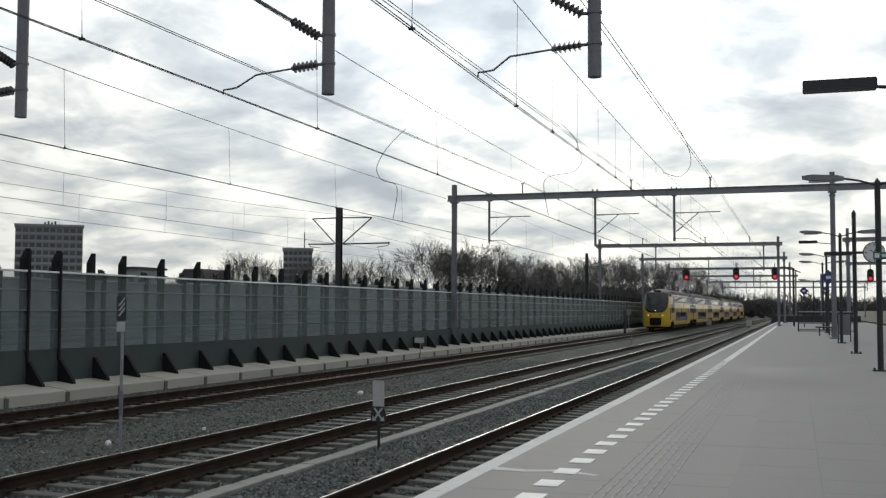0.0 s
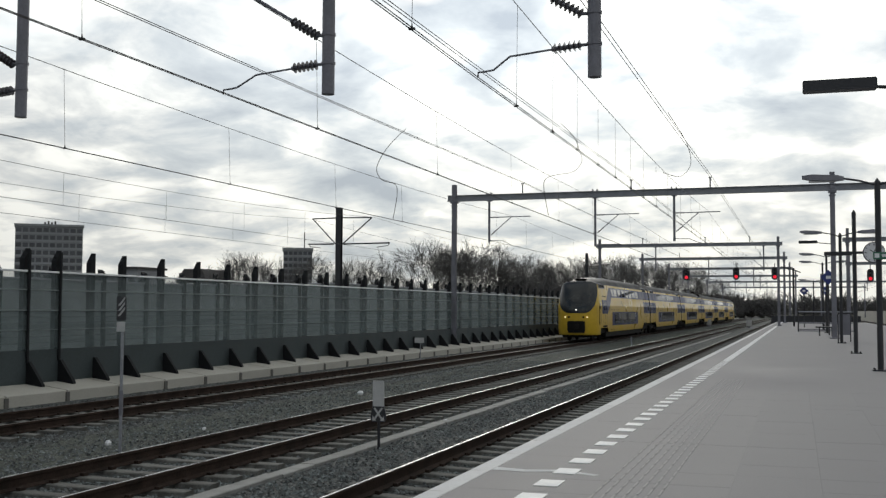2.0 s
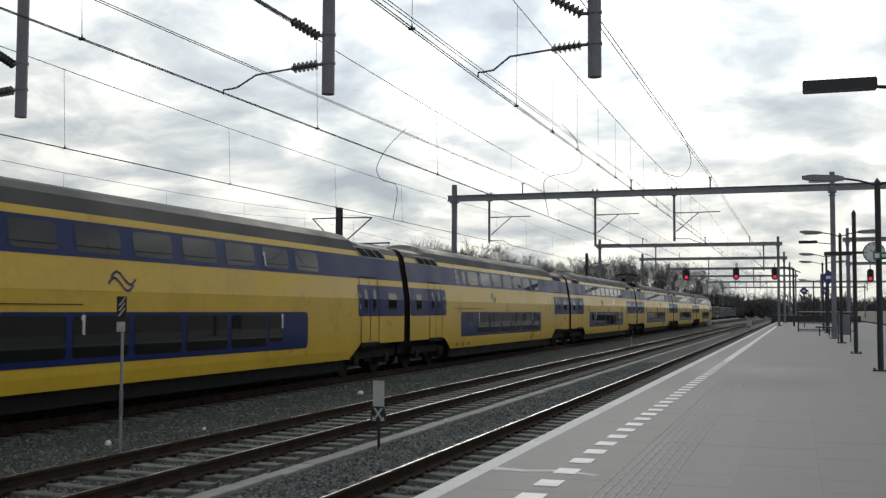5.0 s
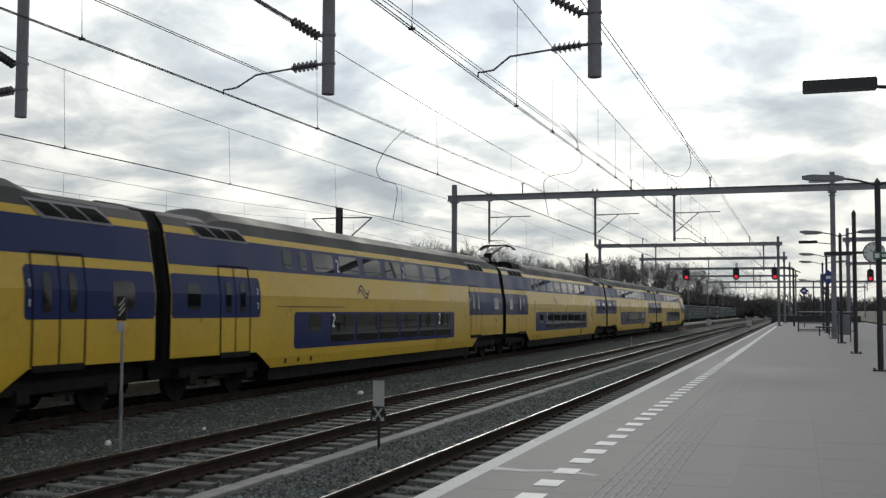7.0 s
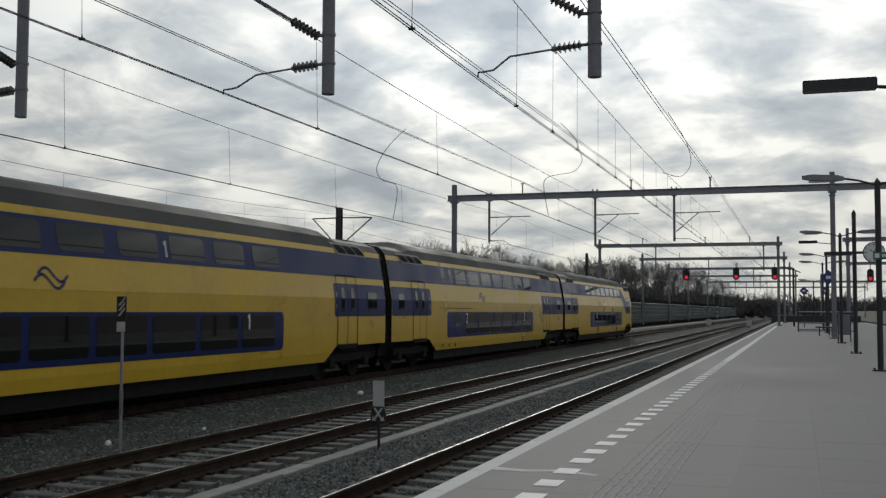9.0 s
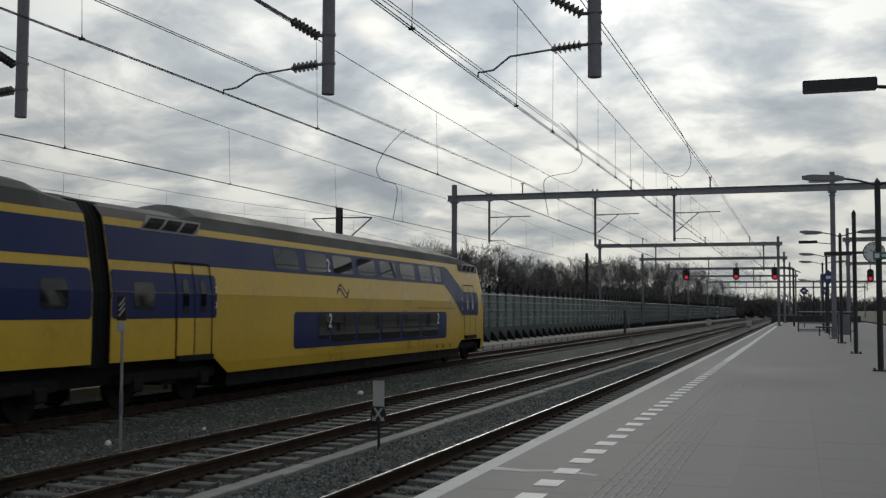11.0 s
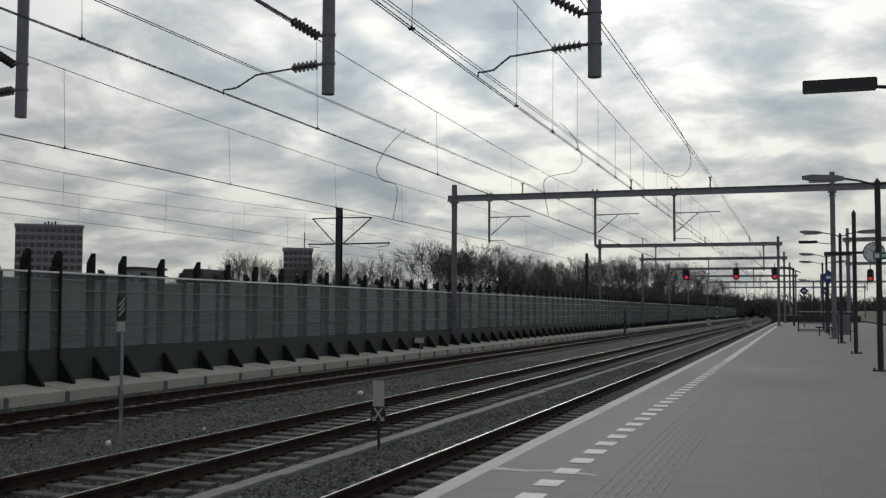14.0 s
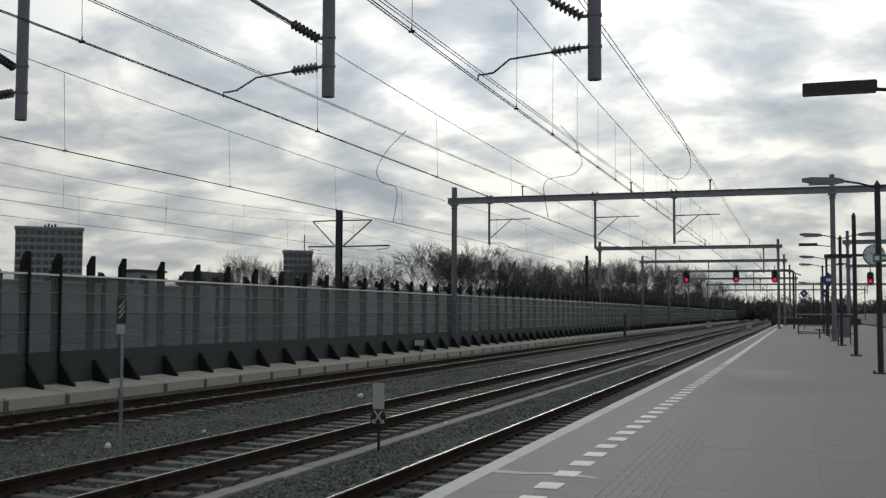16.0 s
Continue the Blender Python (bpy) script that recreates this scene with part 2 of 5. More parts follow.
# ---- mesh building ----
class Build:
    """Collects vertices and faces, with one material slot a face."""

    def __init__(self):
        self.v, self.f, self.m = [], [], []

    def face(self, pts, mi=0):
        i = len(self.v)
        self.v += [tuple(p) for p in pts]
        self.f.append(tuple(range(i, i + len(pts))))
        self.m.append(mi)

    def box(self, x0, x1, y0, y1, z0, z1, mi=0, bev=0.0):
        if bev:
            return self.prism([(x0 + bev, z0), (x1 - bev, z0), (x1, z0 + bev), (x1, z1 - bev), (x1 - bev, z1), (x0 + bev, z1), (x0, z1 - bev),
                               (x0, z0 + bev)], y0, y1, mi)
        i = len(self.v)
        self.v += [(x, y, z) for z in (z0, z1) for y in (y0, y1) for x in (x0, x1)]
        for q in ((0, 2, 3, 1), (4, 5, 7, 6), (0, 1, 5, 4), (2, 6, 7, 3), (0, 4, 6, 2), (1, 3, 7, 5)):
            self.f.append(tuple(i + k for k in q))
            self.m.append(mi)
        return self

    def prism(self, xz, y0, y1, mi=0):
        """A profile in x and z, drawn out along y."""
        i, n = len(self.v), len(xz)
        self.v += [(x, y0, z) for x, z in xz] + [(x, y1, z) for x, z in xz]
        for k in range(n):
            j = (k + 1) % n
            self.f.append((i + k, i + j, i + n + j, i + n + k))
            self.m.append(mi)
        self.f += [tuple(i + n - 1 - k for k in range(n)), tuple(i + n + k for k in range(n))]
        self.m += [mi, mi]
        return self

    def rod(self, a, b, r, seg=6, mi=0, r2=None, caps=True):
        a, b = Vector(a), Vector(b)
        d = (b - a).normalized()
        u = d.orthogonal().normalized()
        w = d.cross(u)
        i = len(self.v)
        for p, q in ((a, r), (b, r if r2 is None else r2)):
            for k in range(seg):
                c = 2 * math.pi * k / seg
                self.v.append(tuple(p + (u * math.cos(c) + w * math.sin(c)) * q))
        for k in range(seg):
            j = (k + 1) % seg
            self.f.append((i + k, i + j, i + seg + j, i + seg + k))
            self.m.append(mi)
        if caps:
            self.f += [tuple(i + seg - 1 - k for k in range(seg)), tuple(i + seg + k for k in range(seg))]
            self.m += [mi, mi]
        return self

    def path(self, pts, r, seg=6, mi=0):
        """One bent tube through all points."""
        pts = [Vector(p) for p in pts]
        i = len(self.v)
        u = None
        for k, p in enumerate(pts):
            d = (pts[min(k + 1, len(pts) - 1)] - pts[max(k - 1, 0)]).normalized()
            u = d.orthogonal().normalized() if u is None else (u - d * u.dot(d)).normalized()
            w = d.cross(u)
            for q in range(seg):
                c = 2 * math.pi * q / seg
                self.v.append(tuple(p + (u * math.cos(c) + w * math.sin(c)) * r))
        for k in range(len(pts) - 1):
            for q in range(seg):
                j = (q + 1) % seg
                a = i + k * seg
                self.f.append((a + q, a + j, a + seg + j, a + seg + q))
                self.m.append(mi)
        e = i + (len(pts) - 1) * seg
        self.f += [tuple(i + seg - 1 - q for q in range(seg)), tuple(e + q for q in range(seg))]
        self.m += [mi, mi]
        return self

    def ibeam(self, a, b, w, h, t=0.02, mi=0):
        """An I-profile post or beam between two points."""
        a, b = Vector(a), Vector(b)
        d = (b - a).normalized()
        side = Vector((1, 0, 0)) if abs(d.x) < 0.7 else Vector((0, 1, 0))
        deep = d.cross(side).normalized()
        prof = [(-w / 2, -h / 2), (w / 2, -h / 2), (w / 2, -h / 2 + t), (t / 2, -h / 2 + t), (t / 2, h / 2 - t), (w / 2, h / 2 - t), (w / 2, h / 2),
                (-w / 2, h / 2), (-w / 2, h / 2 - t), (-t / 2, h / 2 - t), (-t / 2, -h / 2 + t), (-w / 2, -h / 2 + t)]
        i, n = len(self.v), len(prof)
        for p in (a, b):
            self.v += [tuple(p + side * s + deep * q) for s, q in prof]
        for k in range(n):
            j = (k + 1) % n
            self.f.append((i + k, i + j, i + n + j, i + n + k))
            self.m.append(mi)
        self.f += [tuple(i + n - 1 - k for k in range(n)), tuple(i + n + k for k in range(n))]
        self.m += [mi, mi]
        return self

    def mesh(self, name, mats, smooth=False):
        me = bpy.data.meshes.new(name)
        me.from_pydata(self.v, [], self.f)
        for m in (mats if isinstance(mats, (list, tuple)) else [mats]):
            me.materials.append(m)
        me.polygons.foreach_set("material_index", self.m)
        if smooth:
            me.polygons.foreach_set("use_smooth", [True] * len(me.polygons))
        me.update()
        bm = bmesh.new()
        bm.from_mesh(me)
        bmesh.ops.recalc_face_normals(bm, faces=bm.faces)
        bm.to_mesh(me)
        bm.free()
        return me


def part(name, build, mats, parent, label="", smooth=False, at=None):
    data = build.mesh(name, mats, smooth) if isinstance(build, Build) else build
    ob = new(name, data)
    ob.parent = parent
    if at is not None:
        ob.location = at
    if label:
        ob["label"] = label
    return ob


def thing(name, at, label, category, group="", kind=""):
    ob = new(name)
    ob.location = at
    ob.empty_display_size = 0.2
    return tagged(ob, label, category, group, kind)


def single(name, build, mats, label, category, group="", kind="", smooth=False, at=(0, 0, 0)):
    ob = new(name, build.mesh(name, mats, smooth))
    ob.location = at
    return tagged(ob, label, category, group, kind)


# ---- plan ----
TRACKS = (-13.67, -8.16, -4.06)      # track centres; rail top is z = 0
PLAT_Z, PLAT_L, PLAT_R, PLAT_END = 0.76, -2.42, 7.4, 134.0
LEDGE_X, FENCE_X, FENCE_END = -15.8, -16.9, 318.0


# ---- ground and tracks ----
def ground_height(x, y):
    z = -0.24 + 0.03 * noise.noise(Vector((x * 0.9, y * 0.35, 0.0)))
    for c in TRACKS:
        z = max(z, -0.235 + 0.012 * noise.noise(Vector((x * 3, y * 2, 5.0)))) if abs(x - c) < 1.5 else z
    if -12.1 < x < -9.9:
        z -= 0.05 * min(1, (x + 12.1) / 0.5, (-9.9 - x) / 0.5)
    if x < -15.0:
        z = max(z, -0.24 + 0.14 * min(1, (-15.0 - x) / 0.6))
    return z


def make_ground():
    b = Build()
    xs = [-4000, -900, -200, -60, -30, -20] + [-17 + 0.5 * i for i in range(35)] + [4, 8, 12, 16, 24, 60, 200, 900, 4000]
    ys = [-900, -100, -30, -10, 0] + [4 + 1.0 * i for i in range(60)] + [66 + 6 * i for i in range(30)] + [260, 320, 500, 900, 2000, 4000]
    for x in xs:
        for y in ys:
            b.v.append((x, y, ground_height(x, y) if -17 < x < 1 else -0.26))
    n = len(ys)
    for i in range(len(xs) - 1):
        for j in range(n - 1):
            b.f.append((i * n + j, (i + 1) * n + j, (i + 1) * n + j + 1, i * n + j + 1))
            xm = (xs[i] + xs[i + 1]) / 2
            b.m.append(1 if -12.0 < xm < -9.9 else 2 if xm < -19 or xm > 16 or ys[j] > 330 else 0)
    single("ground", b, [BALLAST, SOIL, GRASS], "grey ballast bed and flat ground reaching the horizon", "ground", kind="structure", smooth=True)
    # loose stones on the bed
    s = Build()
    rng = random.Random(4)
    for _ in range(75000):
        y = 7.5 + 40 * rng.random() ** 1.5
        x = rng.uniform(-15.6, -2.7)
        if any(0.66 < abs(x - c) < 0.84 for c in TRACKS) or -6.8 < x < -6.48:
            continue
        if -12.1 < x < -9.9 and rng.random() < 0.4:
            continue
        r = rng.uniform(0.016, 0.038)
        z = ground_height(x, y) + r * 0.3
        i = len(s.v)
        a = rng.uniform(0, 6.28)
        for k in range(4):
            c = a + k * 1.571 + rng.uniform(-0.3, 0.3)
            q = r * rng.uniform(0.75, 1.25)
            s.v.append((x + q * math.cos(c), y + q * math.sin(c), z + r * rng.uniform(-0.4, 0.3)))
        s.v.append((x + rng.uniform(-0.4, 0.4) * r, y + rng.uniform(-0.4, 0.4) * r, z + r * rng.uniform(0.5, 0.9)))
        for k in range(4):
            s.f.append((i + k, i + (k + 1) % 4, i + 4))
            s.m.append(0)
    me = bpy.data.meshes.new("ballast_stones")
    me.from_pydata(s.v, [], s.f)
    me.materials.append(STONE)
    tagged(new("ballast_stones", me), "loose grey crushed ballast stones between the rails", "gravel", kind="stuff")


make_ground()

RAIL = [(-0.07, -0.172), (0.07, -0.172), (0.07, -0.16), (0.012, -0.135), (0.009, -0.05), (0.036, -0.038), (0.036, -0.006), (0.03, 0.0), (0.013, 0.001), (-0.015, 0.001), (-0.03, 0.0),
        (-0.036, -0.006), (-0.036, -0.038), (-0.009, -0.05), (-0.012, -0.135), (-0.07, -0.16)]


def sleeper_build():
    b = Build()
    prof = [(-0.14, -0.05), (0.14, -0.05), (0.115, 0.045), (0.09, 0.055), (-0.09, 0.055), (-0.115, 0.045)]
    n = len(prof)
    for k, (x, sc, dz) in enumerate(((-1.27, 0.95, 0), (-0.75, 1, 0), (-0.35, 0.9, -0.02), (0.35, 0.9, -0.02), (0.75, 1, 0), (1.27, 0.95, 0))):
        b.v += [(x, y * sc, z + dz) for y, z in prof]
        if k:
            for q in range(n):
                j = (q + 1) % n
                i = (k - 1) * n
                b.f.append((i + q, i + j, i + n + j, i + n + q))
                b.m.append(0)
    b.f += [tuple(range(n)), tuple(range(6 * n - 1, 5 * n - 1, -1))]
    b.m += [0, 0]
    return b


SLEEPER_MESH = sleeper_build().mesh("sleeper", SLEEPER)


def make_track(cx, dull, label, near=70.0, far=330.0):
    t = thing("railway_track", (cx, 0, 0), label, "track", "parallel tracks", "structure")
    for sx in (-0.7525, 0.7525):
        b = Build()
        b.prism([(sx + x, z) for x, z in RAIL], -25, far)
        b.m[8] = 1
        part("rail", b, [RUST, DULLHEAD if dull else RAILHEAD], t, "rusty rail with a worn bright head")
    rest = Build()
    y = 4.1
    while y < far:
        if y < near:
            part("sleeper", SLEEPER_MESH, None, t, at=(0, y, -0.225))
        else:
            rest.box(-1.27, 1.27, y - 0.12, y + 0.12, -0.27, -0.17)
        y += 0.6
    tagged(part("far_sleepers", rest, SLEEPER, t, "far concrete sleepers"), kind="stuff")
    clip = Build()
    y = 4.1
    while y < 40:
        for sx in (-0.7525, 0.7525):
            for d in (-0.1, 0.1):
                clip.box(sx + d - 0.03, sx + d + 0.03, y - 0.05, y + 0.05, -0.175, -0.135)
        y += 0.6
    tagged(part("rail_clips", clip, RUST, t, "rusty rail clips"), kind="stuff")


make_track(TRACKS[0], True, "little-used ballasted track with dark rusty rails")
make_track(TRACKS[1], False, "ballasted main track with concrete sleepers")
make_track(TRACKS[2], False, "ballasted track with polished rails beside the platform")
make_track(9.15, True, "ballasted track beyond the platform", near=5)
make_track(13.3, True, "outer ballasted track beyond the platform", near=5)


def make_duct():
    t = thing("cable_duct", (-6.64, 0, -0.275), "long pale concrete cable duct lying between two tracks", "cable duct", kind="structure")
    lid = Build().box(-0.125, 0.125, -0.495, 0.495, 0.0, 0.075, bev=0.01).mesh("lid", DUCT)
    for k in range(112):
        o = part("lid", lid, None, t, at=(random.uniform(-0.012, 0.012), 4.5 + k, random.uniform(0, 0.012)))
        o.rotation_euler = (random.uniform(-0.008, 0.008), random.uniform(-0.02, 0.02), random.uniform(-0.012, 0.012))
    part("channel", Build().box(-0.11, 0.11, -20, 300, -0.1, 0.0), DARKCONC, t)


make_duct()


# ---- platform ----
def make_platform():
    b = Build()
    b.box(PLAT_L + 0.12, PLAT_R - 0.12, -14, PLAT_END, -0.3, PLAT_Z - 0.014)
    p = single("platform", b, PAVEBED, "grey paved station platform between two pairs of tracks", "platform", kind="structure")
    # edge slabs
    for x0, x1, lab in ((PLAT_L, PLAT_L + 0.165, "pale edge slab"), (PLAT_R - 0.165, PLAT_R, "pale edge slab")):
        me = Build().box(x0, x1, 0.004, 0.996, PLAT_Z - 0.16, PLAT_Z, bev=0.01).mesh("edge_slab", EDGESTONE)
        for k in range(-6, int(PLAT_END)):
            part("edge_slab", me, None, p, at=(0, k, 0))
    # paving fields: slabs 0.6 m on the near stretch, joined further off
    rest = Build()
    big = Build().box(0.0004, 0.5996, 0.0004, 0.5996, -0.02, 0.0).mesh("paving_slab", PAVING)
    cols = [PLAT_L + 0.165 + 0.6 * k for k in range(16)]
    y_near = 4.2 + 0.6 * 22
    for c in cols:
        w = min(0.6, PLAT_R - 0.165 - c)
        y = 4.2
        while y < PLAT_END:
            if y < 17 and c < 4.0 and w > 0.59:
                part("paving_slab", big, None, p, at=(c, y, PLAT_Z + random.uniform(-0.0004, 0.0004)))
                y += 0.6
            else:
                break
    x0, x1, xs = PLAT_L + 0.167, PLAT_R - 0.167, max(c for c in cols if c < 4.0) + 0.6
    rest.prism([(x0, PLAT_Z - 0.02), (x1, PLAT_Z - 0.02), (x1, PLAT_Z), (x0, PLAT_Z)], y_near, PLAT_END - 0.01)
    part("far_paving", rest, PAVING, p, "grey paving")
    part("side_paving", Build().box(xs, x1, 4.2, y_near, PLAT_Z - 0.02, PLAT_Z), PAVING, p, "grey paving")
    part("front_paving", Build().box(x0, x1, -14, 4.199, PLAT_Z - 0.02, PLAT_Z), PAVING, p, "grey paving")
    # broken white line: tiles near, a joined line far off
    tile = Build().box(-0.088, 0.088, -0.14, 0.14, 0.0, 0.004).mesh("white_tile", WHITEMARK)
    y = 5.16
    while y < 27.5:
        part("white_tile", tile, None, p, at=(-1.69 + random.uniform(-0.008, 0.008), y + 0.0, PLAT_Z + 0.0015))
        y += 0.6
    line = Build()
    while y < PLAT_END - 1:
        line.box(-1.78, -1.60, y - 0.24, y + 0.24, PLAT_Z, PLAT_Z + 0.004)
        y += 0.6
    tagged(part("far_white_line", line, WHITEMARK, p, "white line on the platform"), kind="stuff")
    # ribbed guiding strip of fine pale ridges
    ribs = Build()
    for k in range(7):
        x = -1.32 + 0.07 * k
        y = 4.3
        while y < 20:
            ribs.box(x, x + 0.016, y, y + 0.24, PLAT_Z, PLAT_Z + 0.003)
            y += 0.3
    tagged(part("guide_ribs", ribs, RIBS, p, "pale ribs of a guiding strip"), kind="stuff")
    # a patch of pale repair mortar across the first slabs
    m = Build()
    pts = [(-2.25, 8.05), (-2.0, 8.02), (-1.75, 8.12), (-1.45, 8.0), (-1.42, 8.06), (-1.75, 8.22), (-2.0, 8.14), (-2.25, 8.2)]
    m.face([(x, y, PLAT_Z + 0.003) for x, y in pts])
    part("mortar_patch", m, EDGESTONE, p, "pale mortar repair")


make_platform()


# ---- noise barrier on its concrete ledge ----
def rise(y):
    """The barrier's top climbs gently with the line."""
    return max(0.0, min(0.07, (y - 20) * 0.0016))


def make_barrier():
    t = thing("concrete_ledge", (0, 0, 0), "long weathered concrete ledge beside the farthest track", "ledge", kind="structure")
    unit = Build().prism([(-17.6, -0.3), (LEDGE_X, -0.3), (LEDGE_X, 0.125), (LEDGE_X - 0.02, 0.145), (-16.75, 0.27), (-17.6, 0.28)], 0.03, 1.97).mesh("ledge_block", CONCRETE)
    gap = Build().box(LEDGE_X - 0.2, LEDGE_X + 0.03, -0.06, 0.06, -0.3, 0.10).mesh("ledge_post", DARKCONC)
    for k in range(0, 152):
        part("ledge_block", unit, None, t, at=(0, 12.65 + 2 * k, 0))
        part("ledge_post", gap, None, t, at=(0, 12.65 + 2 * k, 0))
    f = thing("noise_barrier", (FENCE_X, 0, 0.14), "tall grey-green panelled noise barrier with black pointed posts", "noise barrier", kind="structure")
    post = Build()
    post.box(-0.03, 0.085, -0.12, 0.07, 0, 2.70)
    i = len(post.v)
    post.v += [(x, y, z) for x in (-0.04, 0.10) for y, z in ((-0.12, 2.62), (0.06, 2.62), (0.06, 3.24), (-0.12, 3.0))]
    for q in ((0, 1, 2, 3), (7, 6, 5, 4), (0, 4, 5, 1), (1, 5, 6, 2), (2, 6, 7, 3), (3, 7, 4, 0)):
        post.f.append(tuple(i + k for k in q))
        post.m.append(0)
    for y, z in ((-0.07, 3.04), (0.02, 3.19)):
        post.rod((0.03, y, z - 0.05), (0.03, y, z + 0.05), 0.03, 6)
    post_me = post.mesh("post", FENCEPOST)
    flange_me = Build().box(0.165, 0.20, -0.035, 0.035, 0.62, 3.2).mesh("front_flange", FENCEPOST)
    but = Build()
    but.prism([(0.155, 0.0), (0.60, 0.0), (0.60, 0.12), (0.22, 0.64), (0.155, 0.64)], -0.05, 0.05)
    but_me = but.mesh("buttress", FENCEPOST)
    ys = [12.4, 14.0, 15.6, 17.2, 18.9, 20.45, 21.56, 22.89, 24.21, 26.02, 27.91, 29.69, 31.49]
    while ys[-1] < FENCE_END:
        ys.append(ys[-1] + 1.88)
    cache = {}
    for a, b in zip(ys, ys[1:]):
        w = round(b - a, 2)
        if w not in cache:
            board = Build().box(0.10, 0.15, 0.0, w, 0.0, 0.9).mesh("base_board", BASEBOARD)
            pan = Build()
            for z0, z1, mi in ((0.9, 1.355, 0), (1.365, 1.80, 0), (1.82, 2.275, 1), (2.295, 2.695, 1)):
                pan.box(0.115, 0.135, 0.012, w - 0.012, z0, z1, mi)
            for z, h in ((1.36, 0.007), (1.81, 0.013), (2.285, 0.013)):
                pan.box(0.11, 0.152, 0.0, w, z - h, z + h, 2)
            for z in (1.05, 1.20, 1.52, 1.66):
                pan.box(0.118, 0.139, 0.012, w - 0.012, z - 0.012, z + 0.012, 1)
            cap = Build().box(0.09, 0.17, 0.0, w, 2.69, 2.735, bev=0.006).mesh("cap_rail", CAP)
            cache[w] = (board, pan.mesh("panel", [PANEL, PALEPANEL, PANELRAIL]), cap)
        lift = rise(a)
        part("post", post_me, None, f, at=(0.0, a, lift))
        if a < 22:
            part("front_flange", flange_me, None, f, at=(0.0, a - 0.05, 0))
        part("buttress", but_me, None, f, at=(0, a, 0))
        board, pan, cap = cache[w]
        part("base_board", board, None, f, at=(0, a, lift * 0.3))
        part("panel", pan, None, f, at=(0, a, lift))
        part("cap_rail", cap, None, f, at=(0, a, lift))


def make_back_barrier():
    """The same kind of barrier on the far side of the neighbouring line."""
    f = thing("noise_barrier", (-28.5, 0, -0.26), "grey noise barrier beyond the neighbouring line, black braced posts", "noise barrier", kind="structure")
    step = 3.2
    pan = Build().box(0.0, 0.06, 0.0, step, 0.0, 3.38)
    for z in (1.0, 1.6, 2.2, 2.8):
        pan.box(0.06, 0.09, 0.0, step, z - 0.03, z + 0.03, 1)
    pan_me = pan.mesh("panel", [BACKPANEL, PANELRAIL])
    cap_me = Build().box(-0.03, 0.12, 0.0, step, 3.38, 3.46, bev=0.01).mesh("cap_rail", GALV)
    post = Build().box(-0.12, 0.14, -0.12, 0.12, 0, 3.5)
    post.prism([(-0.12, 3.46), (0.14, 3.46), (0.14, 3.72), (-0.12, 3.95)], -0.14, 0.14)
    i = len(post.v)
    post.v += [(x, y, z) for x in (0.0, 0.1) for y, z in ((-0.62, 3.46), (-0.46, 3.46), (0.05, 3.86), (-0.05, 3.9))]
    for q in ((0, 1, 2, 3), (7, 6, 5, 4), (0, 4, 5, 1), (1, 5, 6, 2), (2, 6, 7, 3), (3, 7, 4, 0)):
        post.f.append(tuple(i + k for k in q))
        post.m.append(0)
    post_me = post.mesh("post", FENCEPOST)
    for k in range(92):
        y = 17.0 + step * k
        u = min(1.0, max(0.0, (y - 40) / 26))
        lift = 0.56 * u * u * (3 - 2 * u)
        part("panel", pan_me, None, f, at=(0, y, lift))
        part("cap_rail", cap_me, None, f, at=(0, y, lift))
        part("post", post_me, None, f, at=(0, y, lift))


make_barrier()
make_back_barrier()


# ---- overhead line ----
def insulator(b, a, c, r=0.06, n=6, mi=0, core=1):
    """A string of sheds between two points."""
    a, c = Vector(a), Vector(c)
    b.rod(a, c, r * 0.42, 8, core)
    d = c - a
    for k in range(n):
        p = a + d * ((k + 0.5) / n)
        h = d / n * 0.28
        b.rod(p - h, p + h * 0.4, r, 10, mi, r * 0.55)


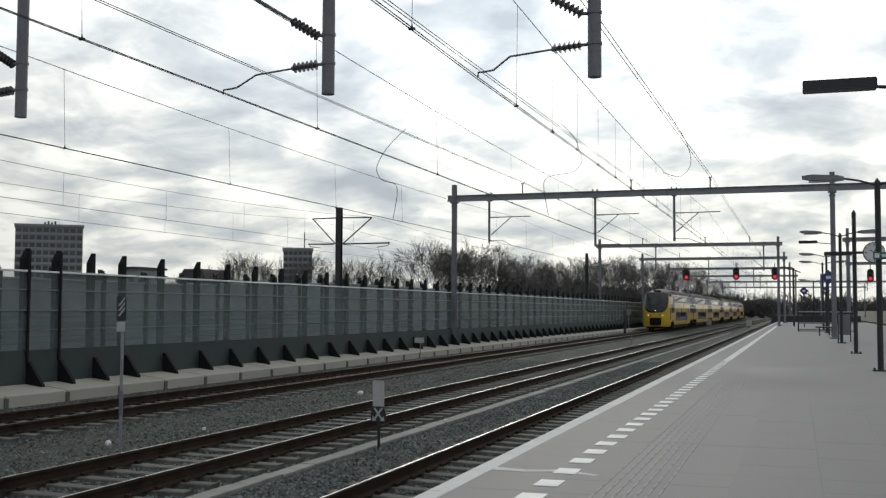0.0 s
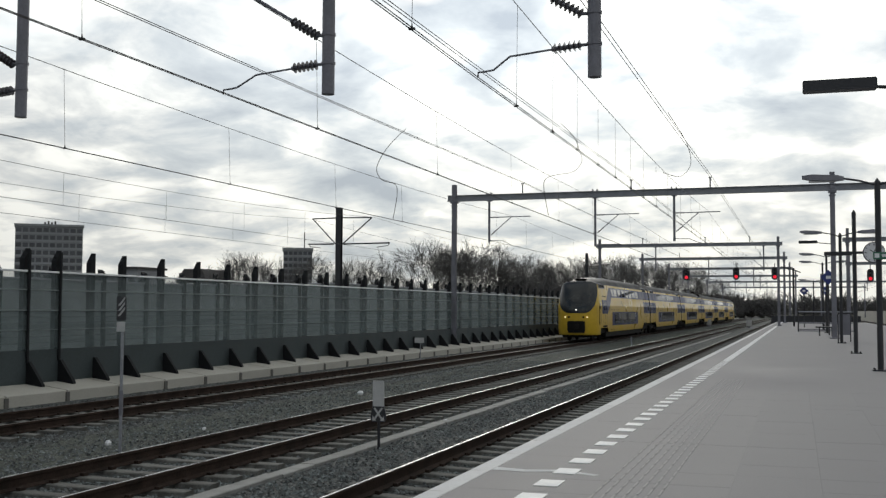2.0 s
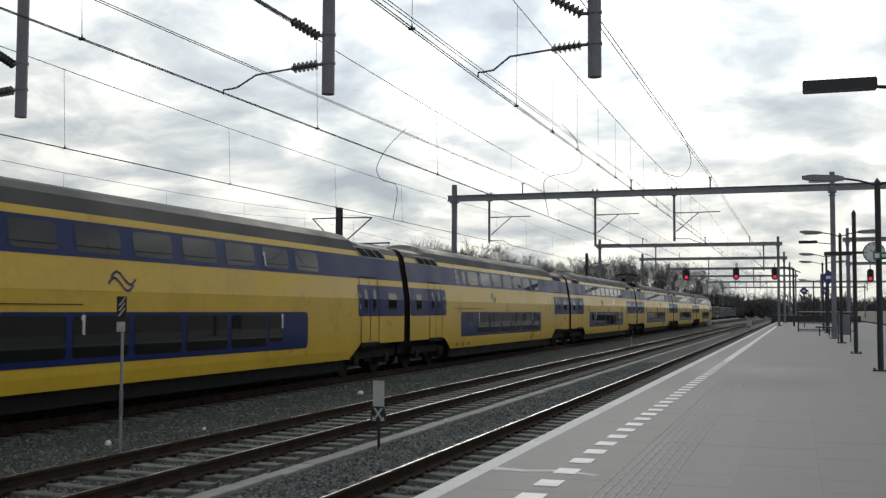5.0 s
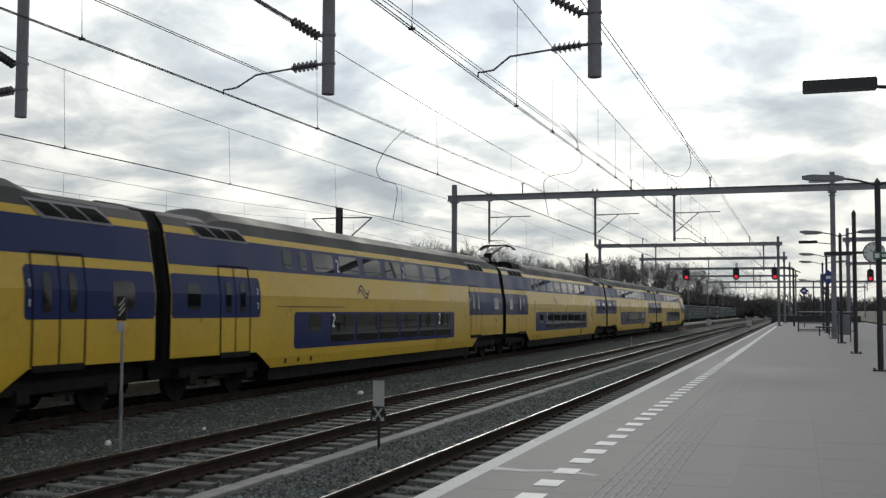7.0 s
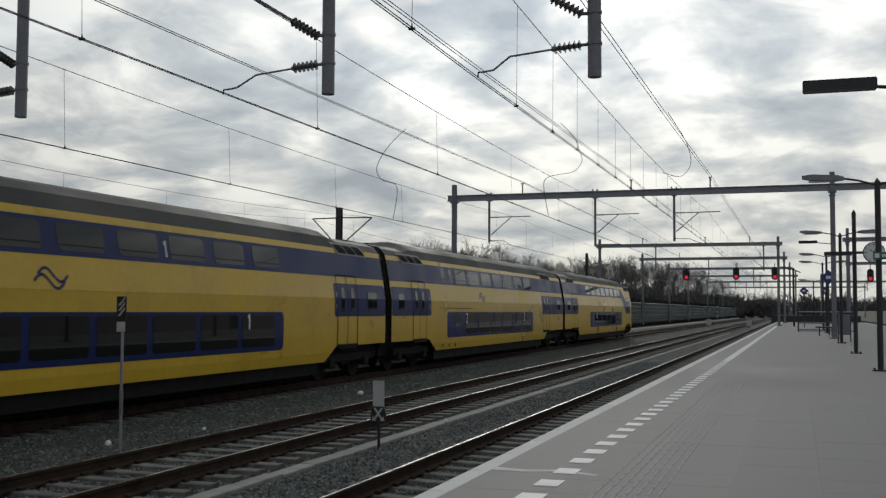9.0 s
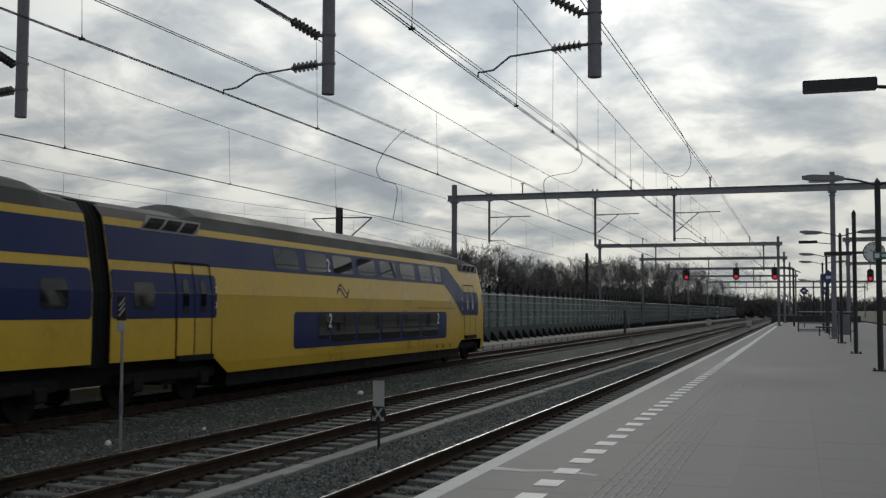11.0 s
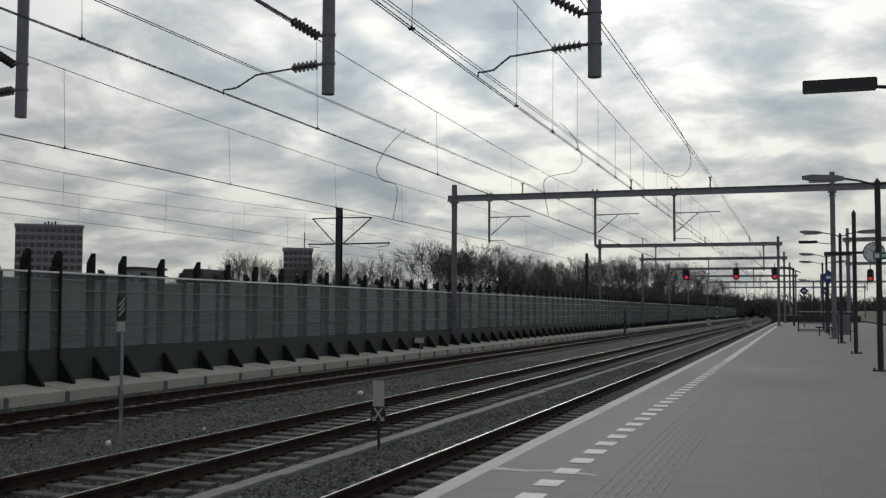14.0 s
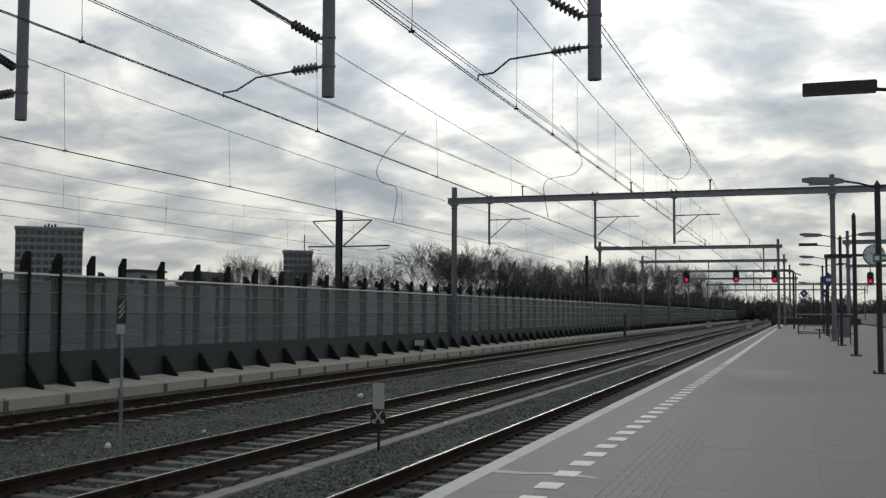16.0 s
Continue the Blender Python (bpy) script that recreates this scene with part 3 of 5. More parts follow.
def drop_post(g, x, y, zt, zb, arm, track, contact=5.18, big=True):
    """A hanging post with its insulated registration arms; arm is -1 or 1, the way it reaches."""
    p = part("drop_post", Build().rod((x, y, zb), (x, y, zt), 0.092 if big else 0.06, 16), GREYPAINT, g)
    a = Build()
    if big:
        for z in (zb + 0.45, zb + 0.87):
            a.rod((x, y, z - 0.018), (x, y, z + 0.018), 0.104, 16, 1)
        ax = x + arm * 0.09
        a.rod((x, y, zb + 0.45), (x + arm * 0.20, y, zb + 0.445), 0.022, 6, 1)
        insulator(a, (x + arm * 0.18, y, zb + 0.445), (x + arm * 0.58, y, zb + 0.415), 0.078, 6, 0, 1)
        cx = track
        e = Vector((cx, y, contact))
        a.path([(x + arm * 0.56, y, zb + 0.415), (x + arm * 1.16, y, zb + 0.36), (e.x - arm * 0.22, y, contact + 0.09), (e.x - arm * 0.1, y, contact + 0.075),
                (e.x, y, contact + 0.07), (e.x, y, contact)], 0.014, 6, 1)
        a.rod((x, y, zb + 0.86), (x + arm * 0.19, y, zb + 0.87), 0.024, 6, 1)
        insulator(a, (x + arm * 0.17, y, zb + 0.865), (x + arm * 0.60, y, zb + 1.13), 0.078, 7, 0, 1)
        a.rod((x + arm * 0.58, y, zb + 1.12), (x + arm * 1.5, y, zb + 1.70), 0.026, 6, 1)
        part("cantilever", a, [PORCELAIN, GREYPAINT], g, "arm with a ribbed brown insulator", smooth=False)
    else:
        z2 = 6.70
        a.rod((x, y, z2), (x + arm * 2.15, y, z2 + 0.02), 0.025, 6, 1)
        insulator(a, (x + arm * 0.1, y, z2), (x + arm * 0.5, y, z2), 0.05, 5, 0, 1)
        a.rod((x + arm * 0.08, y, 5.8), (x + arm * 1.15, y, z2), 0.022, 6, 1)
        insulator(a, (x + arm * 0.16, y, 5.86), (x + arm * 0.42, y, 6.08), 0.05, 4, 0, 1)
        a.path([(x, y, zb + 0.12), (x + arm * 0.7, y, zb + 0.10), (x + arm * 1.2, y, contact + 0.07), (track, y, contact)], 0.016, 6, 1)
        part("cantilever", a, [PORCELAIN, GALV], g, "arm with a ribbed brown insulator")


def gantry(y, x0, x1, beam_z, top, posts, stubs, label, stub=0.47, base0=0.14, base1=PLAT_Z, big=False, mast=0.22, masts=(True, True), extend=0.0):
    g = thing("overhead_line_gantry", (0, 0, 0), label, "gantry", "overhead line gantries")
    for x, zb, on in ((x0, base0, masts[0]), (x1, base1, masts[1])):
        if on:
            m = Build().ibeam((x, y, zb + 0.06), (x, y, top), mast, mast, 0.022)
            m.box(x - 0.22, x + 0.22, y - 0.22, y + 0.22, zb, zb + 0.06)
            part("mast", m, GREYPAINT, g)
            part("bracket", Build().box(x - 0.18, x + 0.18, y - 0.17, y + 0.17, beam_z - 0.26, beam_z - 0.16).box(
                x - 0.15, x + 0.15, y - 0.15, y + 0.15, beam_z - 0.40, beam_z - 0.36), GREYPAINT, g)
    part("beam", Build().ibeam((x0 - 0.35, y, beam_z), (x1 + 0.35 + extend, y, beam_z), 0.26, 0.31, 0.03), GALV, g)
    for x, zb, arm, tr in posts:
        part("hanger_plate", Build().box(x - 0.13, x + 0.13, y - 0.17, y + 0.17, beam_z - 0.19, beam_z - 0.16), GREYPAINT, g)
        for sx in (-0.11, 0.11):
            part("hanger_lug", Build().box(x + sx - 0.02, x + sx + 0.02, y - 0.16, y + 0.16, beam_z + 0.157, beam_z + 0.24), GREYPAINT, g)
        drop_post(g, x, y, beam_z - 0.16, zb, arm, tr, big=big)
    for x in stubs:
        s = Build().rod((x, y, beam_z + 0.15), (x, y, beam_z + 0.15 + stub), 0.035, 8)
        s.box(x - 0.08, x + 0.08, y - 0.04, y + 0.04, beam_z + 0.15 + stub, beam_z + 0.20 + stub)
        part("feeder_stub", s, GREYPAINT, g)
    return g


STUBS = (-13.05, -7.61, -3.86)
gantry(14.0, -17.0, 1.6, 7.75, 8.4, [(-11.72, 5.03, -1, -13.55), (-6.37, 5.08, -1, -8.07), (-2.51, 5.08, -1, -4.12)], STUBS,
       "grey steel overhead line gantry with three hanging posts", stub=0.10, big=True, extend=9)
gantry(52.3, -16.65, 1.6, 7.72, 8.42, [(-14.79, 5.42, 1, -13.2), (-9.38, 5.15, 1, -8.0), (-5.56, 5.35, 1, -3.95)], STUBS,
       "grey steel overhead line gantry standing on the platform and ledge", extend=14)
gantry(96.5, -16.9, -1.5, 7.83, 8.45, [(-11.9, 5.5, -1, -13.5), (-2.7, 5.5, -1, -4.1)], (-13.05, -7.61, -3.86), "farther grey overhead line gantry")
gantry(122.5, -16.6, -1.3, 7.85, 8.5, [(-9.3, 5.4, 1, -8.1)], (-12.5, -3.8), "distant grey overhead line gantry")
gantry(149.0, -16.6, -0.9, 7.75, 8.5, [(-14.8, 5.4, 1, -13.6), (-5.5, 5.4, 1, -4.0)], (-7.6,), "distant grey overhead line gantry")
gantry(176.0, -16.6, -0.2, 7.6, 8.3, [(-9.3, 5.4, 1, -8.1), (-5.5, 5.4, 1, -4.0)], (-7.6,), "distant grey overhead line gantry")
gantry(215.0, -16.6, 14.5, 7.7, 8.4, [(-9.3, 5.4, 1, -8.1), (-5.5, 5.4, 1, -4.0)], (-7.6,), "distant grey overhead line gantry")
gantry(260.0, -16.6, 14.5, 7.6, 8.3, [(-9.3, 5.4, 1, -8.1), (-5.5, 5.4, 1, -4.0)], (-7.6,), "distant grey overhead line gantry")
gantry(85.0, 3.6, 16.5, 7.35, 8.2, [(11.0, 5.4, -1, 9.2)], (9.0,), "grey overhead line gantry over the tracks beyond")
gantry(120.0, 5.2, 18.5, 7.05, 8.3, [(11.0, 5.4, -1, 9.2)], (9.0,), "grey overhead line gantry over the tracks beyond")
gantry(190.0, 3.8, 18.5, 7.0, 8.3, [(11.0, 5.4, -1, 9.2)], (9.0,), "grey overhead line gantry over the tracks beyond")


def wire_pts(knots, sag=0.0):
    """Straight from knot to knot, or hanging in a curve between them."""
    pts = []
    for a, b in zip(knots, knots[1:]):
        n = 8 if sag else 1
        for k in range(n):
            f = k / n
            p = Vector(a).lerp(Vector(b), f)
            p.z -= sag * 4 * f * (1 - f)
            pts.append(p)
    return pts + [Vector(knots[-1])]


SPANS = (-24.0, 14.0, 52.3, 96.5, 149.0, 215.0, 260.0)


def overhead(cx, zig, label, zc=5.17, zm=6.75, sag=0.25, drops=(), climb=0.0):
    t = thing("overhead_wire", (0, 0, 0), label, "overhead wire", "overhead wires")
    con = [(cx + z, y, zc + (0.0 if y < 20 else climb)) for z, y in zip(zig, SPANS)]
    mes = [(cx + z * 0.6, y, zm) for z, y in zip(zig, SPANS)]
    for d in (-0.02, 0.02):
        part("contact_wire", Build().path([(x + d, y, z) for x, y, z in con], 0.007, 5), WIRE, t)
    pm = wire_pts(mes, sag)
    part("messenger_wire", Build().path(pm, 0.0075, 5), WIRE, t)
    for (x0, y0, z0), (x1, y1, z1), ma, mb in zip(con, con[1:], mes, mes[1:]):
        n = max(3, round((y1 - y0) / 6.0))
        places = [d for d in drops if y0 < d <= y1] if y1 < 60 else [y0 + (y1 - y0) * (k + 0.45) / n for k in range(n)]
        for yd in places:
            f = (yd - y0) / (y1 - y0)
            top = Vector(ma).lerp(Vector(mb), f)
            top.z -= sag * 4 * f * (1 - f)
            bot = Vector((x0, y0, z0)).lerp(Vector((x1, y1, z1)), f)
            d = Build().rod(bot, top, 0.0038, 4)
            d.rod(bot, bot + Vector((0, 0, 0.07)), 0.016, 6, 0, 0.005)
            d.box(bot.x - 0.035, bot.x + 0.035, bot.y - 0.02, bot.y + 0.02, bot.z - 0.012, bot.z + 0.012)
            part("dropper", d, WIRE, t)
    return t


overhead(TRACKS[0], (0.1, 0.15, 0.15, 0.2, 0.1, 0.0, 0.0), "black contact and messenger wires over the outer track",
         zc=5.10, drops=(11.0, 17.42, 23.85, 30.4, 36.3, 43.0, 49.2), climb=0.14)
overhead(TRACKS[1], (0.1, 0.1, 0.1, 0.0, 0.1, 0.0, 0.0), "black contact and messenger wires over the middle track", 5.20, 6.90, 0.25,
         (10.65, 17.28, 24.0, 31.0, 37.7, 44.5))
overhead(TRACKS[2], (0.2, -0.05, 0.1, 0.0, 0.1, 0.0, 0.0), "black contact and messenger wires over the platform track", 5.16, 6.80, 0.30,
         (11.25, 16.05, 18.6, 20.8, 23.1, 25.4, 27.8, 30.2, 33.0, 36.0, 40.0, 44.0, 48.0))
overhead(9.15, (0.1, 0.1, 0.1, 0.0, 0.1, 0.0, 0.0), "contact and messenger wires over the track beyond")

for sx, z_near in zip(STUBS, (8.06, 8.04, 7.95)):
    t = thing("feeder_wires", (0, 0, 0), "pair of dark feeder wires carried on the gantry stubs", "feeder wire", "feeder wires")
    for d in (-0.05, 0.05):
        part("feeder_wire", Build().path(wire_pts([(sx + d, y, z_near if y < 20 else 8.45) for y in SPANS], 0.05), 0.010, 5), WIRE, t)


def jumper(pts, label="looped black jumper cable between two wires"):
    """A loose loop of cable through the given points."""
    p = [Vector(q) for q in pts]
    fine = []
    for i in range(len(p) - 1):
        a, b, c, d = p[max(i - 1, 0)], p[i], p[i + 1], p[min(i + 2, len(p) - 1)]
        for k in range(6):
            s = k / 6
            fine.append(0.5 * (2 * b + (c - a) * s + (2 * a - 5 * b + 4 * c - d) * s * s + (3 * b - a - 3 * c + d) * s ** 3))
    fine.append(p[-1])
    single("jumper_cable", Build().path(fine, 0.012, 5), WIRE, label, "cable", "jumper cables")


# ---- platform lamps ----
def lamp_post(y, x=1.63, left=True, right=True, top=4.72, arm=True):
    t = thing("platform_lamp", (x, y, PLAT_Z), "black platform lamp post with two flat arms" if left and right else "plain black post on the platform",
              "lamp post", "platform lamps")
    h = top - PLAT_Z
    p = Build().rod((0, 0, 0.03), (0, 0, h - 0.1), 0.062, 12)
    p.rod((0, 0, h - 0.1), (0, 0, h), 0.07, 12, 0, 0.01)
    part("post", p, BLACKSTEEL, t)
    f = Build().box(-0.16, 0.16, -0.16, 0.16, 0, 0.03)
    for sx in (-0.12, 0.12):
        for sy in (-0.12, 0.12):
            f.rod((sx, sy, 0.03), (sx, sy, 0.06), 0.02, 6)
    part("base_plate", f, BLACKSTEEL, t)
    for s, on in ((-1, left), (1, right)):
        if not on:
            continue
        part("arm", Build().path([(0, 0, h - 0.16), (s * 0.35, 0, h - 0.05), (s * 0.72, 0, h + 0.02)], 0.022, 6), BLACKSTEEL, t)
        hd = Build()
        n = len(hd.v)
        for xx, wy, z0, z1 in ((0.66, 0.05, -0.03, 0.05), (0.8, 0.10, -0.04, 0.08), (1.3, 0.11, -0.02, 0.11), (1.5, 0.06, 0.02, 0.09)):
            hd.v += [(s * xx, -wy, h + z0), (s * xx, wy, h + z0), (s * xx, wy * 0.8, h + z1), (s * xx, -wy * 0.8, h + z1)]
        for k in range(3):
            for q in range(4):
                j = (q + 1) % 4
                hd.f.append((n + 4 * k + q, n + 4 * k + j, n + 4 * k + 4 + j, n + 4 * k + 4 + q))
                hd.m.append(0)
        hd.f += [(n, n + 1, n + 2, n + 3), (n + 15, n + 14, n + 13, n + 12)]
        hd.m += [0, 0]
        head = part("lamp_head", hd, GREYPAINT, t, "flat grey lamp head, unlit")
        part("diffuser", Build().box(s * 0.82 if s > 0 else -1.36, 1.36 if s > 0 else -0.82, -0.08, 0.08, h - 0.055, h - 0.03), SIGNWHITE, head)


for ly in (24.15, 44.9, 65.9, 76.0, 119.0):
    lamp_post(ly, top=4.80 if ly < 30 else 5.1 if ly < 50 else 5.3)
lamp_post(34.06, left=False, right=False, top=5.02)


# ---- the double-deck train ----
# a carriage runs along its own y from its front end; half width and height of its section:
SECTION = [(1.36, 0.56), (1.39, 0.80), (1.40, 1.30), (1.40, 2.32), (1.305, 2.93), (1.185, 3.60), (1.15, 3.75), (0.99, 4.05), (0.72, 4.22), (0.36, 4.32), (0.0, 4.35)]


def wide_at(z):
    for (w0, z0), (w1, z1) in zip(SECTION, SECTION[1:]):
        if z0 <= z <= z1:
            return w0 + (w1 - w0) * (z - z0) / (z1 - z0)
    return SECTION[0][0]


BREAKS = [z for _, z in SECTION[:8]]


def clip_z(poly, z, keep_above):
    out = []
    for (s0, a), (s1, c) in zip(poly, poly[1:] + poly[:1]):
        ina, inc = (a >= z, c >= z) if keep_above else (a <= z, c <= z)
        if ina:
            out.append((s0, a))
        if ina != inc:
            f = (z - a) / (c - a)
            out.append((s0 + (s1 - s0) * f, z))
    return out


def skin(b, poly, off, side, mi=0, slope=None):
    """A convex patch of the side wall, given by distance along and height, laid off mm out of the wall."""
    zs = [p[1] for p in poly]
    cuts = [min(zs)] + [z for z in BREAKS if min(zs) < z < max(zs)] + [max(zs)]
    for lo, hi in zip(cuts, cuts[1:]):
        piece = clip_z(clip_z(poly, lo, True), hi, False)
        if len(piece) > 2:
            b.face([(side * (wide_at(z) + off), s, z) for s, z in piece], mi)
    return b


def rect(s0, s1, z0, z1, c=0.0):
    if not c:
        return [(s0, z0), (s1, z0), (s1, z1), (s0, z1)]
    return [(s0 + c, z0), (s1 - c, z0), (s1, z0 + c), (s1, z1 - c), (s1 - c, z1), (s0 + c, z1), (s0, z1 - c), (s0, z0 + c)]


def plate(name, poly, off, mat, parent, label="", sides=(1, -1), depth=0.02):
    """A thin plate with edges on each side of the carriage, one object a side."""
    made = []
    for sd in sides:
        b = skin(Build(), poly, off, sd)
        n = len(poly)
        for k in range(n):
            (s0, z0), (s1, z1) = poly[k], poly[(k + 1) % n]
            b.face([(sd * (wide_at(z0) + off), s0, z0), (sd * (wide_at(z1) + off), s1, z1), (sd * (wide_at(z1) + off - depth), s1, z1),
                    (sd * (wide_at(z0) + off - depth), s0, z0)])
        made.append(part(name, b, mat, parent, label))
    return made


def digit(b, ch, s, z, h, off, side, grow=1):
    """A class number in strokes on the wall."""
    w, t = h * 0.5, h * 0.17
    strokes = {"1": [((0.55, 0), (0.55, 1)), ((0.25, 0.75), (0.55, 1))],
               "2": [((0.1, 0.82), (0.5, 1.0)), ((0.5, 1.0), (0.95, 0.72)), ((0.95, 0.72), (0.1, 0.04)), ((0.05, 0.04), (1.0, 0.04))]}[ch]
    for (a0, b0), (a1, b1) in strokes:
        p0, p1 = Vector((a0 * w, b0 * h)), Vector((a1 * w, b1 * h))
        d = (p1 - p0).normalized()
        q = Vector((-d.y, d.x)) * t / 2
        b.face([(side * (wide_at(z + v.y) + off), s + side * grow * v.x, z + v.y) for v in (p0 - q, p1 - q, p1 + q, p0 + q)])


def bogie_build(parent, y):
    bo = part("bogie", Build().box(-1.12, 1.12, y - 0.3, y + 0.3, 0.42, 0.72).box(-1.2, -1.0, y - 1.75, y + 1.75, 0.5, 0.74, bev=0.03).box(
        1.0, 1.2, y - 1.75, y + 1.75, 0.5, 0.74, bev=0.03), BOGIE, parent, "dusty black wheel bogie")
    for dy in (-1.25, 1.25):
        for sx in (-0.75, 0.75):
            w = Build().rod((sx - 0.065, y + dy, 0.46), (sx + 0.065, y + dy, 0.46), 0.46, 20)
            w.rod((sx - 0.09 * (sx < 0), y + dy, 0.46), (sx + 0.09 * (sx > 0), y + dy, 0.46), 0.2, 12)
            part("wheel", w, BOGIE, bo)
        for sx in (-1.14, 1.14):
            part("axle_box", Build().box(sx - 0.12, sx + 0.12, y + dy - 0.16, y + dy + 0.16, 0.34, 0.62, bev=0.04), BOGIE, bo)


def roof_at(s, L, cab, panto):
    """How far the roof drops at this place along the carriage."""
    if cab and s < 9.0:
        for (s0, d0), (s1, d1) in zip(CAB_DROP, CAB_DROP[1:]):
            if s0 <= s <= s1:
                return d0 + (d1 - d0) * (s - s0) / (s1 - s0)
    if not cab:
        front_len, front_drop = (5.6, 0.30) if panto == 1 else (2.9, 0.20)
        if s < front_len:
            return front_drop * min(1.0, (front_len - s) / 0.6)
    back_len = 1.4 if panto == 2 else 3.9
    if s > L - back_len:
        return 0.20 * min(1.0, (s - L + back_len) / 0.7)
    return 0.0


CAB_DROP = [(2.2, 0.40), (3.0, 0.29), (3.74, 0.19), (4.85, 0.08), (6.6, 0.02), (9.0, 0.0)]


def body_build(L, cab, panto):
    b = Build()
    st = [0.28, 2.3, 2.9, 3.2, 4.0, 4.3, 4.8, 5.0, 5.6, 6.0, 8.0, 14.0, L - 8, L - 4.75, L - 4.0, L - 3.9, L - 3.2, L - 1.4, L - 0.7, L - 0.28]
    if cab:
        st = [2.30, 2.9, 3.5, 3.9, 4.3, 4.6, 4.8, 5.0, 5.45, 5.6, 6.0, 7.0, 8.0, 9.0, 14.0, L - 8, L - 4.75, L - 4.0, L - 3.9, L - 3.2, L - 0.28]
    n = len(SECTION)

    def low(s):
        if cab:
            return 0.86 if s < 5.0 else 0.86 - 0.30 * (s - 5.0) / 0.45 if s < 5.45 else 0.56 if s <= L - 4.75 else min(0.97, 0.56 + 0.41 * (s - L + 4.75) / 0.75)
        return 0.97 if s <= 4.0 else 0.97 - 0.41 * (s - 4.0) / 0.8 if s < 4.8 else 0.56 if s <= L - 4.75 else min(0.97, 0.56 + 0.41 * (s - L + 4.75) / 0.75)

    for s in st:
        lo, dr = low(s), roof_at(s, L, cab, panto)
        ring = []
        for w, z in SECTION:
            z2 = max(z, lo)
            if z > 3.8:
                z2 = z - dr * (z - 3.75) / 0.60
            ring.append((wide_at(z2) if z < 3.8 else w, s, z2))
        b.v += ring + [(-x, y, z) for x, y, z in reversed(ring[:-1])]
    m = 2 * n - 1
    for k in range(len(st) - 1):
        for q in range(m):
            j = (q + 1) % m
            b.f.append((k * m + q, k * m + j, (k + 1) * m + j, (k + 1) * m + q))
            lowz = SECTION[q][1] if q < n - 1 else SECTION[m - 1 - j][1] if j else 0
            b.m.append(2 if q == m - 1 else 1 if lowz >= 3.74 else 0)
    b.f += [tuple(range(m - 1, -1, -1)), tuple((len(st) - 1) * m + q for q in range(m))]
    b.m += [2, 2]
    return b


NZ, NA = 34, 40


def nose_wide(z):
    """Half width of the cab's section where it meets the body."""
    if z <= 3.75:
        return wide_at(max(z, 0.56))
    return wide_at(min(4.35, 3.75 + (z - 3.75) * 0.60 / 0.21))


def nose_surface(z, a):
    """The rounded, raked cab: height z, a from -1 (one side) over 0 (the tip) to 1."""
    lean = 0.95 + 0.20 * max(0.0, z - 1.8) ** 2.4 + 0.06 * max(0.0, 1.5 - z) ** 2
    lean = min(lean, 2.31)
    ang = abs(a) * math.pi / 2
    p = 2.7
    x = nose_wide(z) * math.sin(ang) ** (2 / p)
    d = (2.32 - lean) * (1 - math.cos(ang) ** (2 / p))
    return Vector((math.copysign(x, a), lean + d, z))


def nose_out(z, a, off):
    """A point lifted off the cab's surface."""
    e = 0.004
    a = max(-0.985, min(0.985, a))
    du = nose_surface(z, a + e) - nose_surface(z, a - e)
    dv = nose_surface(z + e, a) - nose_surface(z - e, a)
    nrm = du.cross(dv).normalized()
    if nrm.dot(Vector((nose_surface(z, a).x, -1.0, 0.3))) < 0:
        nrm = -nrm
    return nose_surface(z, a) + nrm * off


# how far back the glass reaches at each height
SCREEN = [(1.84, 0.985), (1.87, 1.03), (1.95, 1.09), (2.12, 1.20), (2.40, 1.39), (2.73, 1.61), (3.10, 1.88), (3.36, 2.04), (3.70, 2.18), (3.93, 2.24)]


def screen_edge(z):
    """The glass's outer edge at height z, as nose_surface's a."""
    for (z0, b0), (z1, b1) in zip(SCREEN, SCREEN[1:]):
        if z0 <= z <= z1:
            back = b0 + (b1 - b0) * (z - z0) / (z1 - z0)
    lo, hi = 0.0, 0.97
    for _ in range(24):
        m = (lo + hi) / 2
        if nose_surface(z, m).y < back:
            lo = m
        else:
            hi = m
    return lo


